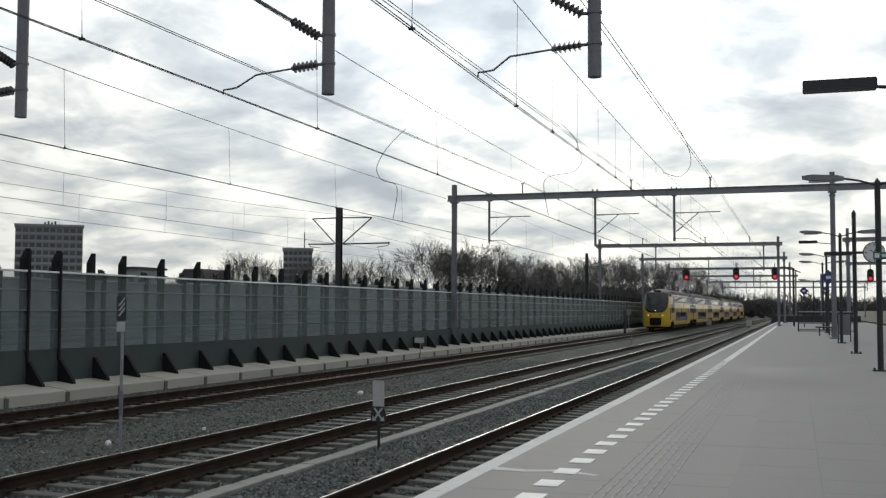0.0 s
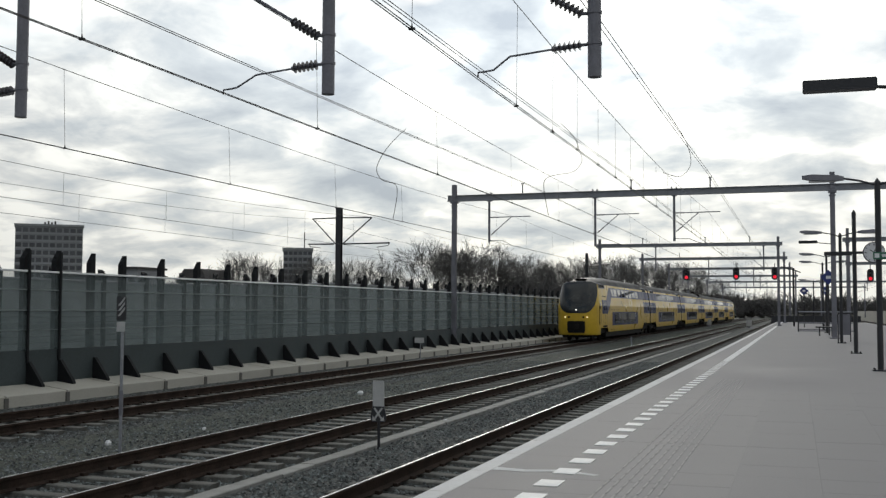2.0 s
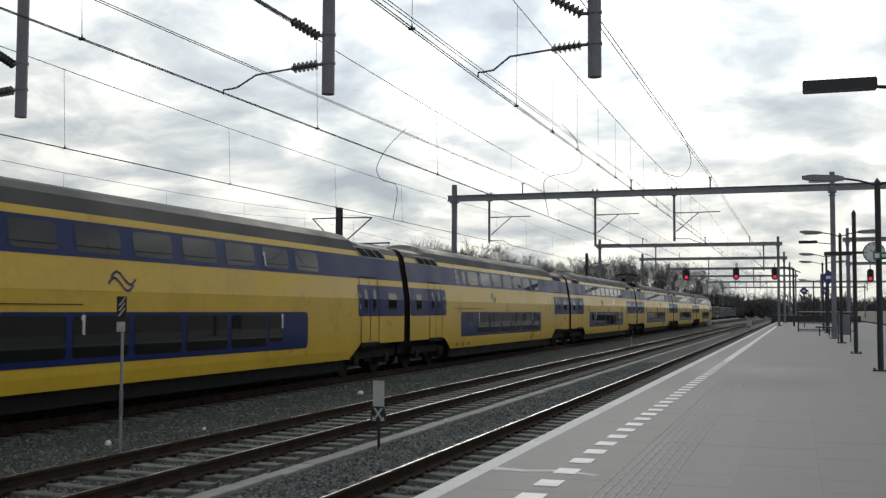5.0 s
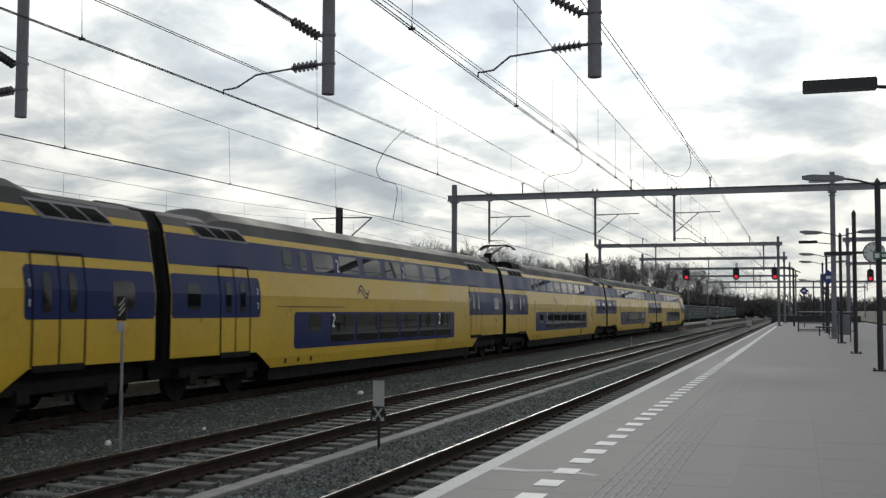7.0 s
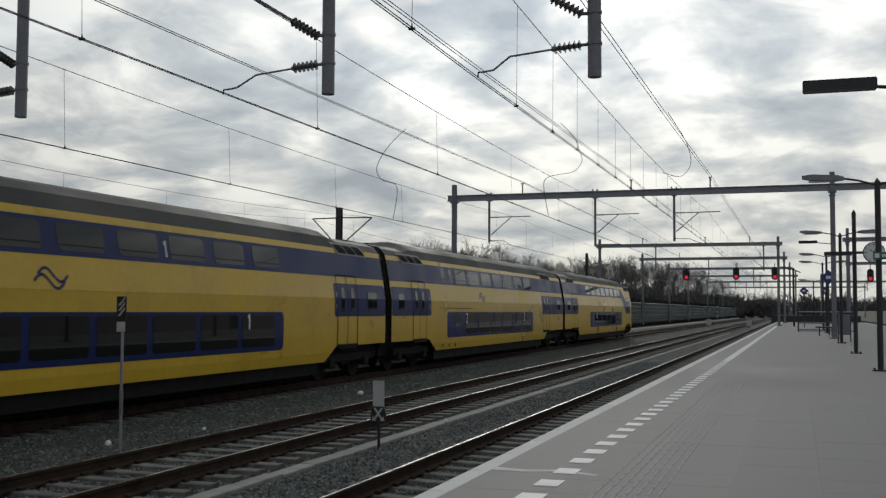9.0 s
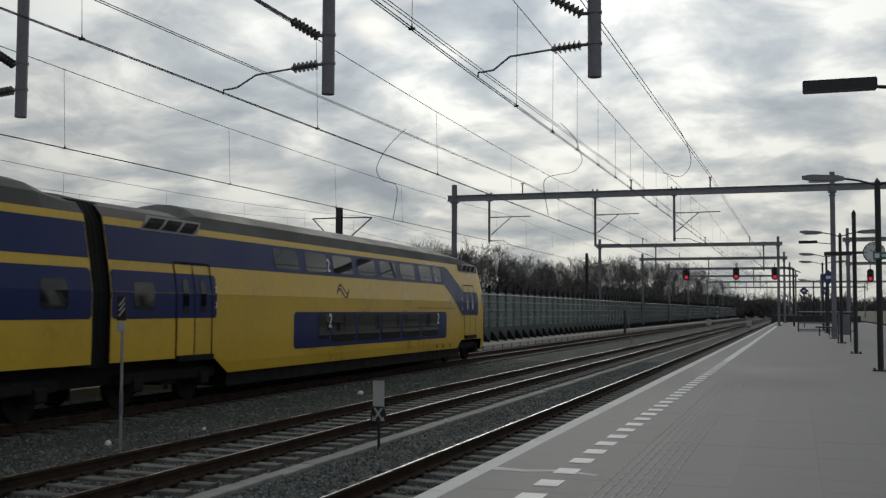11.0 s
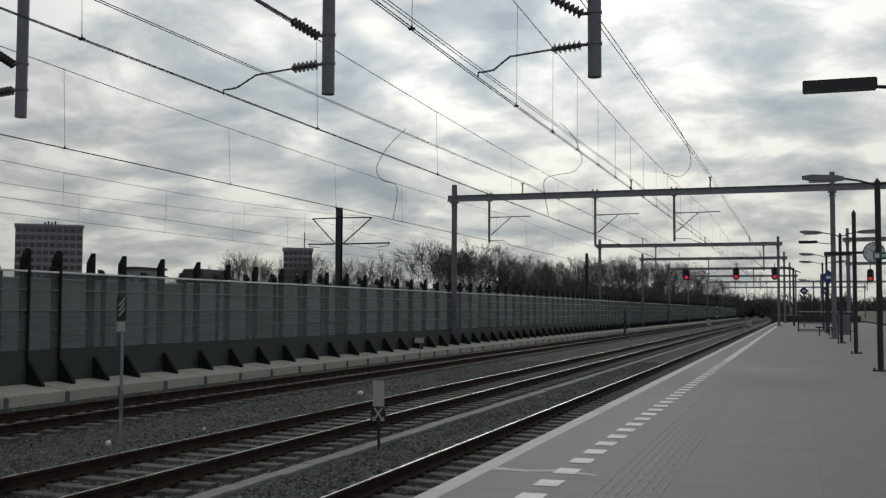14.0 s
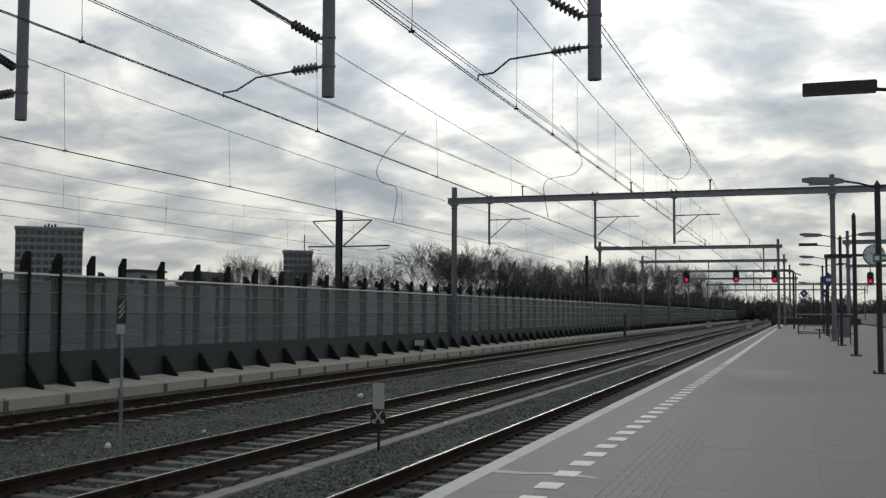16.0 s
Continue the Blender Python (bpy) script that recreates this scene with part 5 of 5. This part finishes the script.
for k in range(3):
    part("band", Build().rod((0, 0, 0.6 + k * 0.9), (0, 0, 1.05 + k * 0.9), 0.13, 8), BLACKSTEEL, t)
part("signal_head", Build().box(-0.4, 0.4, -0.2, 0.2, 3.2, 5.0, bev=0.1), BLACKSTEEL, t)

# crumpled litter lying on the stones
for x, y, r in ((-6.67, 20.4, 0.05), (-10.9, 26.2, 0.08), (-10.74, 15.1, 0.06), (-10.44, 17.6, 0.04)):
    b = Build()
    rng = random.Random(int(y * 10))
    ring = [[(r * math.cos(a) * q * rng.uniform(0.7, 1.3), r * math.sin(a) * q * rng.uniform(0.7, 1.3), h * r * 1.3) for a in [k * 1.047 for k in range(6)]]
            for q, h in ((0.8, 0.0), (1.0, 0.5), (0.5, 1.0))]
    for q in range(2):
        for k in range(6):
            j = (k + 1) % 6
            b.face([ring[q][k], ring[q][j], ring[q + 1][j], ring[q + 1][k]])
    b.face(ring[2])
    single("litter", b, WHITEPAINT, "crumpled white scrap lying on the ballast", "litter", "litter on the ballast", at=(x, y, -0.235))


# ---- signals on the gantry ----
def main_signal(x, y, z, lit=True):
    t = thing("rail_signal", (x, y, z), "black rail signal showing red under a gantry", "signal", "gantry signals")
    sh = Build()
    prof = [(0.42 * math.cos(a), 0.42 * math.sin(a) + (0.42 if math.sin(a) > 0 else -0.42)) for a in [k * math.pi / 10 for k in range(20)]]
    sh.prism(prof, -0.05, 0.05)
    board = part("backboard", sh, BLACKSTEEL, t, "oval black backboard")
    for zz, on in ((-0.42, lit), (0.05, False), (0.5, False)):
        part("lens", Build().rod((0, -0.09, zz), (0, -0.05, zz), 0.21 if on else 0.11, 16), RED if on else RUBBER, board, "red lit lens" if on else "dark lens")
        part("hood", Build().box(-0.16, 0.16, -0.3, -0.05, zz + 0.26, zz + 0.29), BLACKSTEEL, board)
    part("hanger", Build().box(-0.06, 0.06, 0.05, 0.12, 0.5, 1.4), GREYPAINT, t)
    part("lattice_foot", Build().box(-0.5, 0.5, -0.1, 0.3, -1.0, -0.95), GALV, t)


for x, z in ((-14.25, 7.0), (-7.72, 7.05), (-2.78, 7.0), (9.0, 6.7)):
    main_signal(x, 148.6, z)


# ---- things on the platform ----
def flat_lamp(y, x=1.63, z=4.78):
    t = thing("platform_lamp", (x, y, PLAT_Z), "black post with a long flat box lamp", "lamp post", "platform lamps")
    part("post", Build().rod((0, 0, 0), (0, 0, z - PLAT_Z - 0.05), 0.062, 12).rod((0, 0, z - PLAT_Z - 0.05), (0, 0, z - PLAT_Z + 0.05), 0.07, 12, 0, 0.01), BLACKSTEEL, t)
    part("arm", Build().rod((0, 0, z - PLAT_Z - 0.09), (-0.68, 0, z - PLAT_Z - 0.02), 0.022, 6), BLACKSTEEL, t)
    part("lamp_head", Build().box(-1.53, -0.66, -0.1, 0.1, z - PLAT_Z - 0.05, z - PLAT_Z + 0.085, bev=0.015), BLACKSTEEL, t, "flat black box lamp")


flat_lamp(14.1)
flat_lamp(55.0, z=5.35)
t = thing("platform_lamp", (-0.28, 94.7, PLAT_Z), "slim dark lamp post with a short slanting arm", "lamp post", "platform lamps")
part("post", Build().rod((0, 0, 0), (0, 0, 4.9), 0.08, 8), BLACKSTEEL, t)
part("arm", Build().rod((0, 0, 4.75), (-1.0, 0, 5.0), 0.05, 6).rod((0, 0, 4.75), (0.6, 0, 4.5), 0.05, 6), BLACKSTEEL, t)


def clock():
    t = thing("platform_clock", (2.17, 34.0, 3.74), "round white station clock hung on a black post", "clock")
    part("case", Build().rod((0, -0.05, 0), (0, 0.05, 0), 0.31, 32), BLACKSTEEL, t, "thin black case")
    fc = part("face", Build().rod((0, -0.056, 0), (0, -0.05, 0), 0.285, 32), WHITEPAINT, t, "pale dial")
    for k in range(12):
        a = k * math.pi / 6
        l0 = 0.20 if k % 3 == 0 else 0.23
        part("hour_mark", Build().rod((l0 * math.sin(a), -0.06, l0 * math.cos(a)), (0.27 * math.sin(a), -0.06, 0.27 * math.cos(a)), 0.012, 4), RUBBER, fc)
    for a, l in ((-55, 0.15), (20, 0.23)):
        part("clock_pointer", Build().rod((0, -0.064, 0), (l * math.sin(radians(a)), -0.064, l * math.cos(radians(a))), 0.012, 4), RUBBER, fc)
    part("bracket", Build().rod((-0.31, 0, 0), (-0.6, 0.06, 0), 0.04, 8), BLACKSTEEL, t)


clock()
t = thing("exit_sign", (1.66, 24.0, 3.155), "small green and white sign box on a black lamp post", "sign")
part("case", Build().box(-0.15, 0.22, -0.05, 0.05, -0.075, 0.075, bev=0.01), SIGNGREEN, t, "dull green case")
part("arrow_bar", Build().box(-0.12, -0.03, -0.056, -0.05, -0.045, 0.045), WHITEPAINT, t, "white mark")
part("text_bar", Build().box(0.02, 0.19, -0.056, -0.05, -0.03, 0.03), WHITEPAINT, t, "white bar")
t = thing("box_lamp", (1.2, 34.06, 3.72), "long dark box lamp on the post beside the clock", "lamp")
part("box", Build().box(-0.42, 0.36, -0.06, 0.06, -0.06, 0.06, bev=0.01), BLACKSTEEL, t)


def diamond(x, y, z, r, label):
    t = thing("diamond_sign", (x, y, z), label, "sign", "diamond signs")
    pl = part("plate", Build().prism([(0, -r), (r, 0), (0, r), (-r, 0)], -0.02, 0.02), SIGNBLUE, t, "blue diamond plate")
    part("bar", Build().box(-r * 0.3, r * 0.3, -0.026, -0.02, -r * 0.2, r * 0.2), WHITEPAINT, pl, "white mark")
    part("pole", Build().rod((0, 0.05, -z + PLAT_Z), (0, 0.05, r * 0.8), 0.035, 6), BLACKSTEEL, t)


diamond(1.57, 60.0, 3.8, 0.40, "blue diamond sign with a white mark on a pole")
diamond(0.51, 90.0, 3.65, 0.34, "small blue diamond sign on a thin pole")
diamond(2.12, 90.0, 3.64, 0.34, "small blue diamond sign on a thin pole")


def railing():
    t = thing("stair_railing", (0.04, 69.5, PLAT_Z), "grey tubular railing round a stairwell on the platform", "railing")
    w, d = 3.25, 6.0
    for y in (0.0, d):
        part("top_rail", Build().rod((0, y, 1.22), (w, y, 1.22), 0.035, 8), GALV, t)
        part("mid_rail", Build().rod((0, y, 0.52), (w, y, 0.52), 0.025, 8), GREYPAINT, t)
        part("low_rail", Build().rod((0, y, 0.06), (w, y, 0.06), 0.03, 8), GREYPAINT, t)
        for k in range(3):
            part("post", Build().rod((k * w / 2, y, 0), (k * w / 2, y, 1.22), 0.04, 8), BLACKSTEEL, t)
    for x in (0.0, w):
        part("side_rail", Build().rod((x, 0, 1.22), (x, d, 1.22), 0.035, 8), GALV, t)


railing()
t = thing("waste_bin", (1.82, 47.2, PLAT_Z), "grey steel waste bin on thin legs", "bin")
part("box", Build().box(-0.22, 0.22, -0.2, 0.2, 0.28, 1.12, bev=0.03), GREYPAINT, t)
part("hood", Build().box(-0.25, 0.25, -0.23, 0.23, 1.14, 1.19, bev=0.015), BLACKSTEEL, t)
for sx in (-0.24, 0.24):
    part("leg", Build().rod((sx, 0, 0), (sx, 0, 1.15), 0.022, 6), BLACKSTEEL, t)
t = thing("platform_bench", (1.35, 58.0, PLAT_Z), "dark metal platform bench with a tilted back", "bench")
part("seat", Build().box(-0.5, 0.4, -0.3, 0.3, 0.42, 0.48, bev=0.02), BLACKSTEEL, t)
part("backrest", Build().prism([(0.30, 0.48), (0.36, 0.48), (0.62, 1.15), (0.56, 1.15)], -0.3, 0.3), BLACKSTEEL, t)
for sx in (-0.3, 0.3):
    part("leg", Build().box(sx - 0.03, sx + 0.03, -0.2, 0.2, 0, 0.42), BLACKSTEEL, t)
# kerb wall where the platform ends, and a low fence
single("platform_end_fence", Build().box(-3.0, 7.0, PLAT_END + 0.1, PLAT_END + 0.2, -0.3, 1.5), BLACKSTEEL, "dark low fence closing the platform's end", "fence")
# far platform and low wall beyond the outer tracks
single("outer_wall", Build().box(16.0, 16.3, 20, 330, -0.3, 2.2), CONCRETE, "pale low concrete wall beyond the outer tracks", "wall", kind="structure")


# ---- trees and bushes ----
def tree_mesh(seed, height, spread, depth=5, twig=0.016, trunk=None, kids=3):
    """Bare limbs that fork and taper, kept within a rounded crown."""
    rng = random.Random(seed)
    v, f = [], []

    def limb(a, b, r0, r1):
        d = (b - a).normalized()
        u = d.orthogonal().normalized()
        w = d.cross(u)
        i = len(v)
        for p, r in ((a, r0), (b, r1)):
            for k in range(3):
                c = 2.0944 * k
                v.append(p + (u * math.cos(c) + w * math.sin(c)) * r)
        for k in range(3):
            j = (k + 1) % 3
            f.append((i + k, i + j, i + 3 + j, i + 3 + k))

    t = trunk if trunk is not None else height * 0.22
    mid, half = Vector((0, 0, t + (height - t) * 0.52)), (height - t) * 0.5
    wide = half * 0.92 * spread

    def inside(p):
        q = p - mid
        return (q.x / wide) ** 2 + (q.y / wide) ** 2 + (q.z / half) ** 2

    def grow(a, d, length, r, level):
        n = 2
        p, way = a.copy(), d.copy()
        pts = [a]
        for k in range(n):
            way = (way + Vector((rng.uniform(-1, 1), rng.uniform(-1, 1), rng.uniform(-0.6, 0.8))) * 0.11).normalized()
            p = p + way * (length / n)
            pts.append(p)
        r1 = max(twig, r * 0.62)
        limb(pts[0], pts[1], max(twig, r), max(twig, r * 0.8))
        limb(pts[1], pts[2], max(twig, r * 0.8), r1 if level else twig * 0.5)
        if level < 2:
            for k in range(2):
                at = pts[1 + k]
                limb(at, at + (way + Vector((rng.uniform(-1, 1), rng.uniform(-1, 1), rng.uniform(-0.6, 0.9)))).normalized() * rng.uniform(0.3, 0.6), twig * 0.8, twig * 0.4)
        if level == 0 or inside(p) > 1.05 + rng.uniform(-0.2, 0.15):
            return
        for k in range(kids):
            turn = rng.uniform(0, 6.283)
            u = way.orthogonal().normalized()
            side = u * math.cos(turn) + way.cross(u) * math.sin(turn)
            nd = (way + side * rng.uniform(0.4, 0.85) + Vector((0, 0, 0.05))).normalized()
            grow(pts[1] if k == 0 else pts[2], nd, length * rng.uniform(0.66, 0.86), r1 * rng.uniform(0.6, 0.8), level - 1)

    r0 = height * 0.018
    if t:
        limb(Vector((0, 0, -0.3)), Vector((0, 0, t)), r0 * 1.4, r0)
    for k in range(6 if t else 7):
        a = k * 1.047 + rng.uniform(-0.4, 0.4)
        out = (rng.uniform(0.5, 1.5) if k else 0.08) * spread
        grow(Vector((0, 0, t * rng.uniform(0.75, 1.0) if t else 0.0)), Vector((math.cos(a) * out, math.sin(a) * out, 1)).normalized(), height * 0.25, r0 * 0.62, depth)
    top = max(p.z for p in v)
    k = height / top
    me = bpy.data.meshes.new("bare_crown")
    me.from_pydata([tuple(p * k) for p in v], [], f)
    me.materials.append(BARK)
    return me


def split_tree(name, seed, height, spread, label, **kw):
    """A trunk and a crown of limbs and twigs."""
    me = tree_mesh(seed, height, spread, **kw)
    t = thing(name, (0, 0, 0), label, "tree", "bare trees")
    part("trunk", Build().rod((0, 0, -0.4), (0, 0, height * 0.24), height * 0.026, 8, 0, height * 0.017), BARK, t)
    part("crown", me, None, t, "open crown of bare limbs and fine twigs")
    return t


BARE = [split_tree("bare_tree", 11, 12.0, 1.0, "bare winter tree with a broad twiggy crown", depth=5, twig=0.015),
        split_tree("bare_tree", 23, 12.0, 0.8, "bare winter tree with upswept limbs", depth=5, twig=0.015),
        split_tree("bare_tree", 37, 12.0, 1.15, "bare winter tree with a wide spreading crown", depth=5, twig=0.015)]


def plant(x, y, h, k, turn):
    m = pose(x, y, -0.26, 0, 0, turn) @ Matrix.Scale(h / 12.0, 4)
    c = copy_thing(BARE[k], m)
    c.scale = (h / 12.0,) * 3
    return c


rng = random.Random(8)
spots = [(-60, 97, 6.2), (-57, 98, 7.2), (-54, 100, 8.6), (-56.5, 103, 8.9), (-52, 104, 8.2), (-45.5, 100, 8.4), (-43.5, 103, 8.0), (-44, 111, 9.2), (-42.5, 114, 6.5),
         (-42.5, 122, 11.4), (-39.5, 125, 11.6), (-41, 130, 11.0), (-39.5, 137, 12.0), (-37.5, 139, 11.4), (-41, 134, 9.5), (-37.5, 150, 11.0),
         (-38, 161, 11.4), (-36, 170, 11.2), (-35, 177, 12.0), (-34, 190, 12.4), (-33.5, 200, 13.2), (-34, 212, 14.0), (-33, 222, 14.6), (-32, 235, 14.0),
         (-31, 250, 14.4), (-30, 262, 13.6), (-29, 285, 15.5), (-29.5, 312, 17.5), (-27, 320, 14.0), (-25, 345, 13.5)]
for i, (x, y, h) in enumerate(spots):
    plant(x, y, h, i % 3, rng.uniform(0, 360))
for k, b in enumerate(BARE):     # the patterns themselves stand in the wood too
    b.location, b.rotation_euler = ((-47, 150, -0.26), (-45, 175, -0.26), (-44, 205, -0.26))[k], (0, 0, k)

# undergrowth and the dense far wood
brush_me = [tree_mesh(50 + k, 5.0, 1.4, depth=3, twig=0.034, trunk=0.0, kids=3) for k in range(2)]


def thicket(name, label, n, area, hmin, hmax, seed):
    """One mass of bushes, too dense to count."""
    r = random.Random(seed)
    vs, fs = [], []
    src = []
    for me in brush_me:
        src.append((np.array([p.co for p in me.vertices]), [tuple(p.vertices) for p in me.polygons]))
    base = 0
    for _ in range(n):
        f = r.random()
        x, y = area(f, r)
        h = r.uniform(hmin, hmax) / 5.0
        a = r.uniform(0, 6.28)
        v, fc = src[r.randrange(2)]
        m = np.array([[math.cos(a), -math.sin(a), 0], [math.sin(a), math.cos(a), 0], [0, 0, 1]])
        vs.append(v @ m.T * h + np.array([x, y, -0.3]))
        fs += [tuple(q + base for q in p) for p in fc]
        base += len(v)
    me = bpy.data.meshes.new(name)
    me.from_pydata(np.concatenate(vs).tolist(), [], fs)
    me.materials.append(BARK)
    return tagged(new(name, me), label, "undergrowth", kind="stuff")


thicket("undergrowth", "dark bare brush behind the noise barrier", 100, lambda f, r: (-31 - r.random() * 12 - (1 - f) * 12, 92 + 150 * f), 3.0, 5.6, 3)
thicket("wood_edge", "dark tangled brush under the bare trees", 130, lambda f, r: (-32 - 9 * r.random(), 138 + 120 * f), 5.5, 9.0, 7)
thicket("far_wood", "dark dense bare wood far behind the barrier", 90, lambda f, r: (-20 - 12 * r.random() - 4 * (1 - f), 190 + 230 * f), 6.0, 10.0, 5)
# the belt along x 95 is unseen, added to darken what the train's side reflects
thicket("far_hedge", "hazy bare trees at the end of the line, plus an unseen added belt on the right", 130, lambda f, r: (-22 + 170 * f, 400 + r.uniform(-15, 30)) if f < 0.5 else (95 + r.uniform(-5, 20), 380 - 800 * (f - 0.5)), 6.5, 10.5, 9)

EVERGREEN = material("dark evergreen needles", (0.016, 0.024, 0.016), 0.9, 0, 0.3, 2, 20, 0.2)


def evergreen(x, y, h, w, label):
    r = random.Random(int(h * 100))
    t = thing("evergreen_tree", (x, y, -0.26), label, "tree", "evergreens")
    part("trunk", Build().rod((0, 0, 0), (0, 0, h), 0.12, 6, 0, 0.02), BARK, t)
    b = Build()
    for k in range(420):
        f = r.random() ** 0.8
        z = h * (0.1 + 0.9 * f)
        rad = w * (1 - f) * (0.75 + 0.25 * math.sin(f * 50)) + 0.08
        a = r.uniform(0, 6.28)
        o = Vector((math.cos(a), math.sin(a), -0.25))
        p = Vector((0, 0, z))
        q = p + o * rad * r.uniform(0.6, 1.0)
        s = Vector((-math.sin(a), math.cos(a), 0)) * rad * 0.22
        b.face([p, q - s, q + o * 0.12, q + s])
    part("foliage", b, EVERGREEN, t, "dark needled boughs")


evergreen(-61.5, 102, 6.3, 1.7, "small dark layered fir behind the barrier")
evergreen(-46, 103, 6.4, 2.0, "dark bushy evergreen behind the barrier")

# ---- buildings beyond ----
OFFICEBAND = material("grey office bands", (0.34, 0.35, 0.37), 0.7, 0, 0.06, 0.2, 3, 0.05)
FACADE = material("grey office cladding", (0.26, 0.27, 0.285), 0.7, 0, 0.08, 0.2, 3, 0.05)
DARKGLASS = material("dim office glazing", (0.075, 0.08, 0.092), 0.25, 0, 0.15, 0.3, 4, 0, each=0.3)
ROOFTILE = material("dark roofing", (0.07, 0.065, 0.065), 0.85, 0, 0.1, 0.5, 10, 0.1)


def office(x0, x1, y, top, rows, cols, label, depth=12, turn=0.0):
    t = thing("office_building", (x0, y, -0.26), label, "building", "far buildings")
    t.rotation_euler = (0, 0, radians(turn))
    w, h = x1 - x0, top + 0.26
    part("wall", Build().box(0, w, 0, depth, 0, h), FACADE, t)
    part("roof", Build().box(-0.3, w + 0.3, -0.3, depth, h, h + 0.7), FACADE, t, "flat parapet roof")
    for k in range(4 if w > 12 else 0):
        part("roof_plant", Build().box(w * 0.42 + k * 0.9, w * 0.42 + 0.5 + k * 0.9, 3, 4, h + 0.7, h + 1.5 + 0.3 * (k % 2)), ROOFTILE, t)
    fh = h / rows
    cw = w / cols
    me = Build().box(0.12 * cw, 0.88 * cw, -0.12, 0.05, fh * 0.26, fh * 0.80).mesh("window", DARKGLASS)
    sill = Build().box(0, w, -0.22, 0, 0, fh * 0.18).mesh("floor_band", OFFICEBAND)
    for r in range(2, rows):
        part("floor_band", sill, None, t, at=(0, 0, r * fh))
        for c in range(cols):
            part("window", me, None, t, at=(c * cw, 0, r * fh))


office(-205.9, -188.05, 245.0, 25.0, 12, 10, "square grey office block with banded windows", turn=38.4)
office(-130.4, -122.75, 259.0, 17.9, 11, 6, "slim grey office tower with pale bands", turn=26.0)
t = thing("roof_aerial", (-125.7, 262.0, 18.0), "thin aerial on the office tower", "aerial")
part("pole", Build().rod((0, 0, 0), (0, 0, 4.9), 0.14, 6), BLACKSTEEL, t)


def house(x, y, w, h, label, flat=True):
    t = thing("house", (x, y, -0.26), label, "house", "far houses")
    part("wall", Build().box(0, w, 0, 8, 0, h), FACADE, t)
    if flat:
        part("roof", Build().box(-0.3, w + 0.3, -0.3, 8.3, h, h + 0.35), ROOFTILE, t)
    else:
        part("roof", Build().prism([(-0.3, h), (w + 0.3, h), (w * 0.85, h + 2.0), (w * 0.25, h + 2.0)], -0.3, 8.3), ROOFTILE, t)
    for k in range(max(1, int(w // 2.5))):
        part("window", Build().box(0.6 + k * 2.5, 1.8 + k * 2.5, -0.05, 0.05, h * 0.6, h * 0.85), DARKGLASS, t)


house(-104.0, 150, 2.2, 8.8, "narrow flat-roofed block behind the barrier")
house(-121.0, 152, 18.0, 7.6, "long low flat-roofed building behind the barrier")
house(-94.2, 150, 5.2, 6.7, "house with a hipped dark roof behind the barrier", flat=False)
house(-62, 190, 22.0, 5.0, "long low building half hidden by trees")


# ---- what moves ----
RUN = [(0.0, 271.3), (4.0, 189.0), (6.5, 137.4), (7.0, 127.1), (7.5, 116.75), (8.0, 106.3), (8.5, 96.75), (9.0, 86.1), (11.5, 34.2), (12.0, 23.75), (16.0, -59.0)]


def motions():
    # the train runs towards the camera's side at a steady 20.6 m/s; RUN gives its rear end along the track
    for ob, back, turn in carriages:
        walk(ob, [(t, pose(TRACKS[0], rear - 2 * L_END - 4 * L_MID + back, 0, 0, 0, turn)) for t, rear in RUN])


motions()
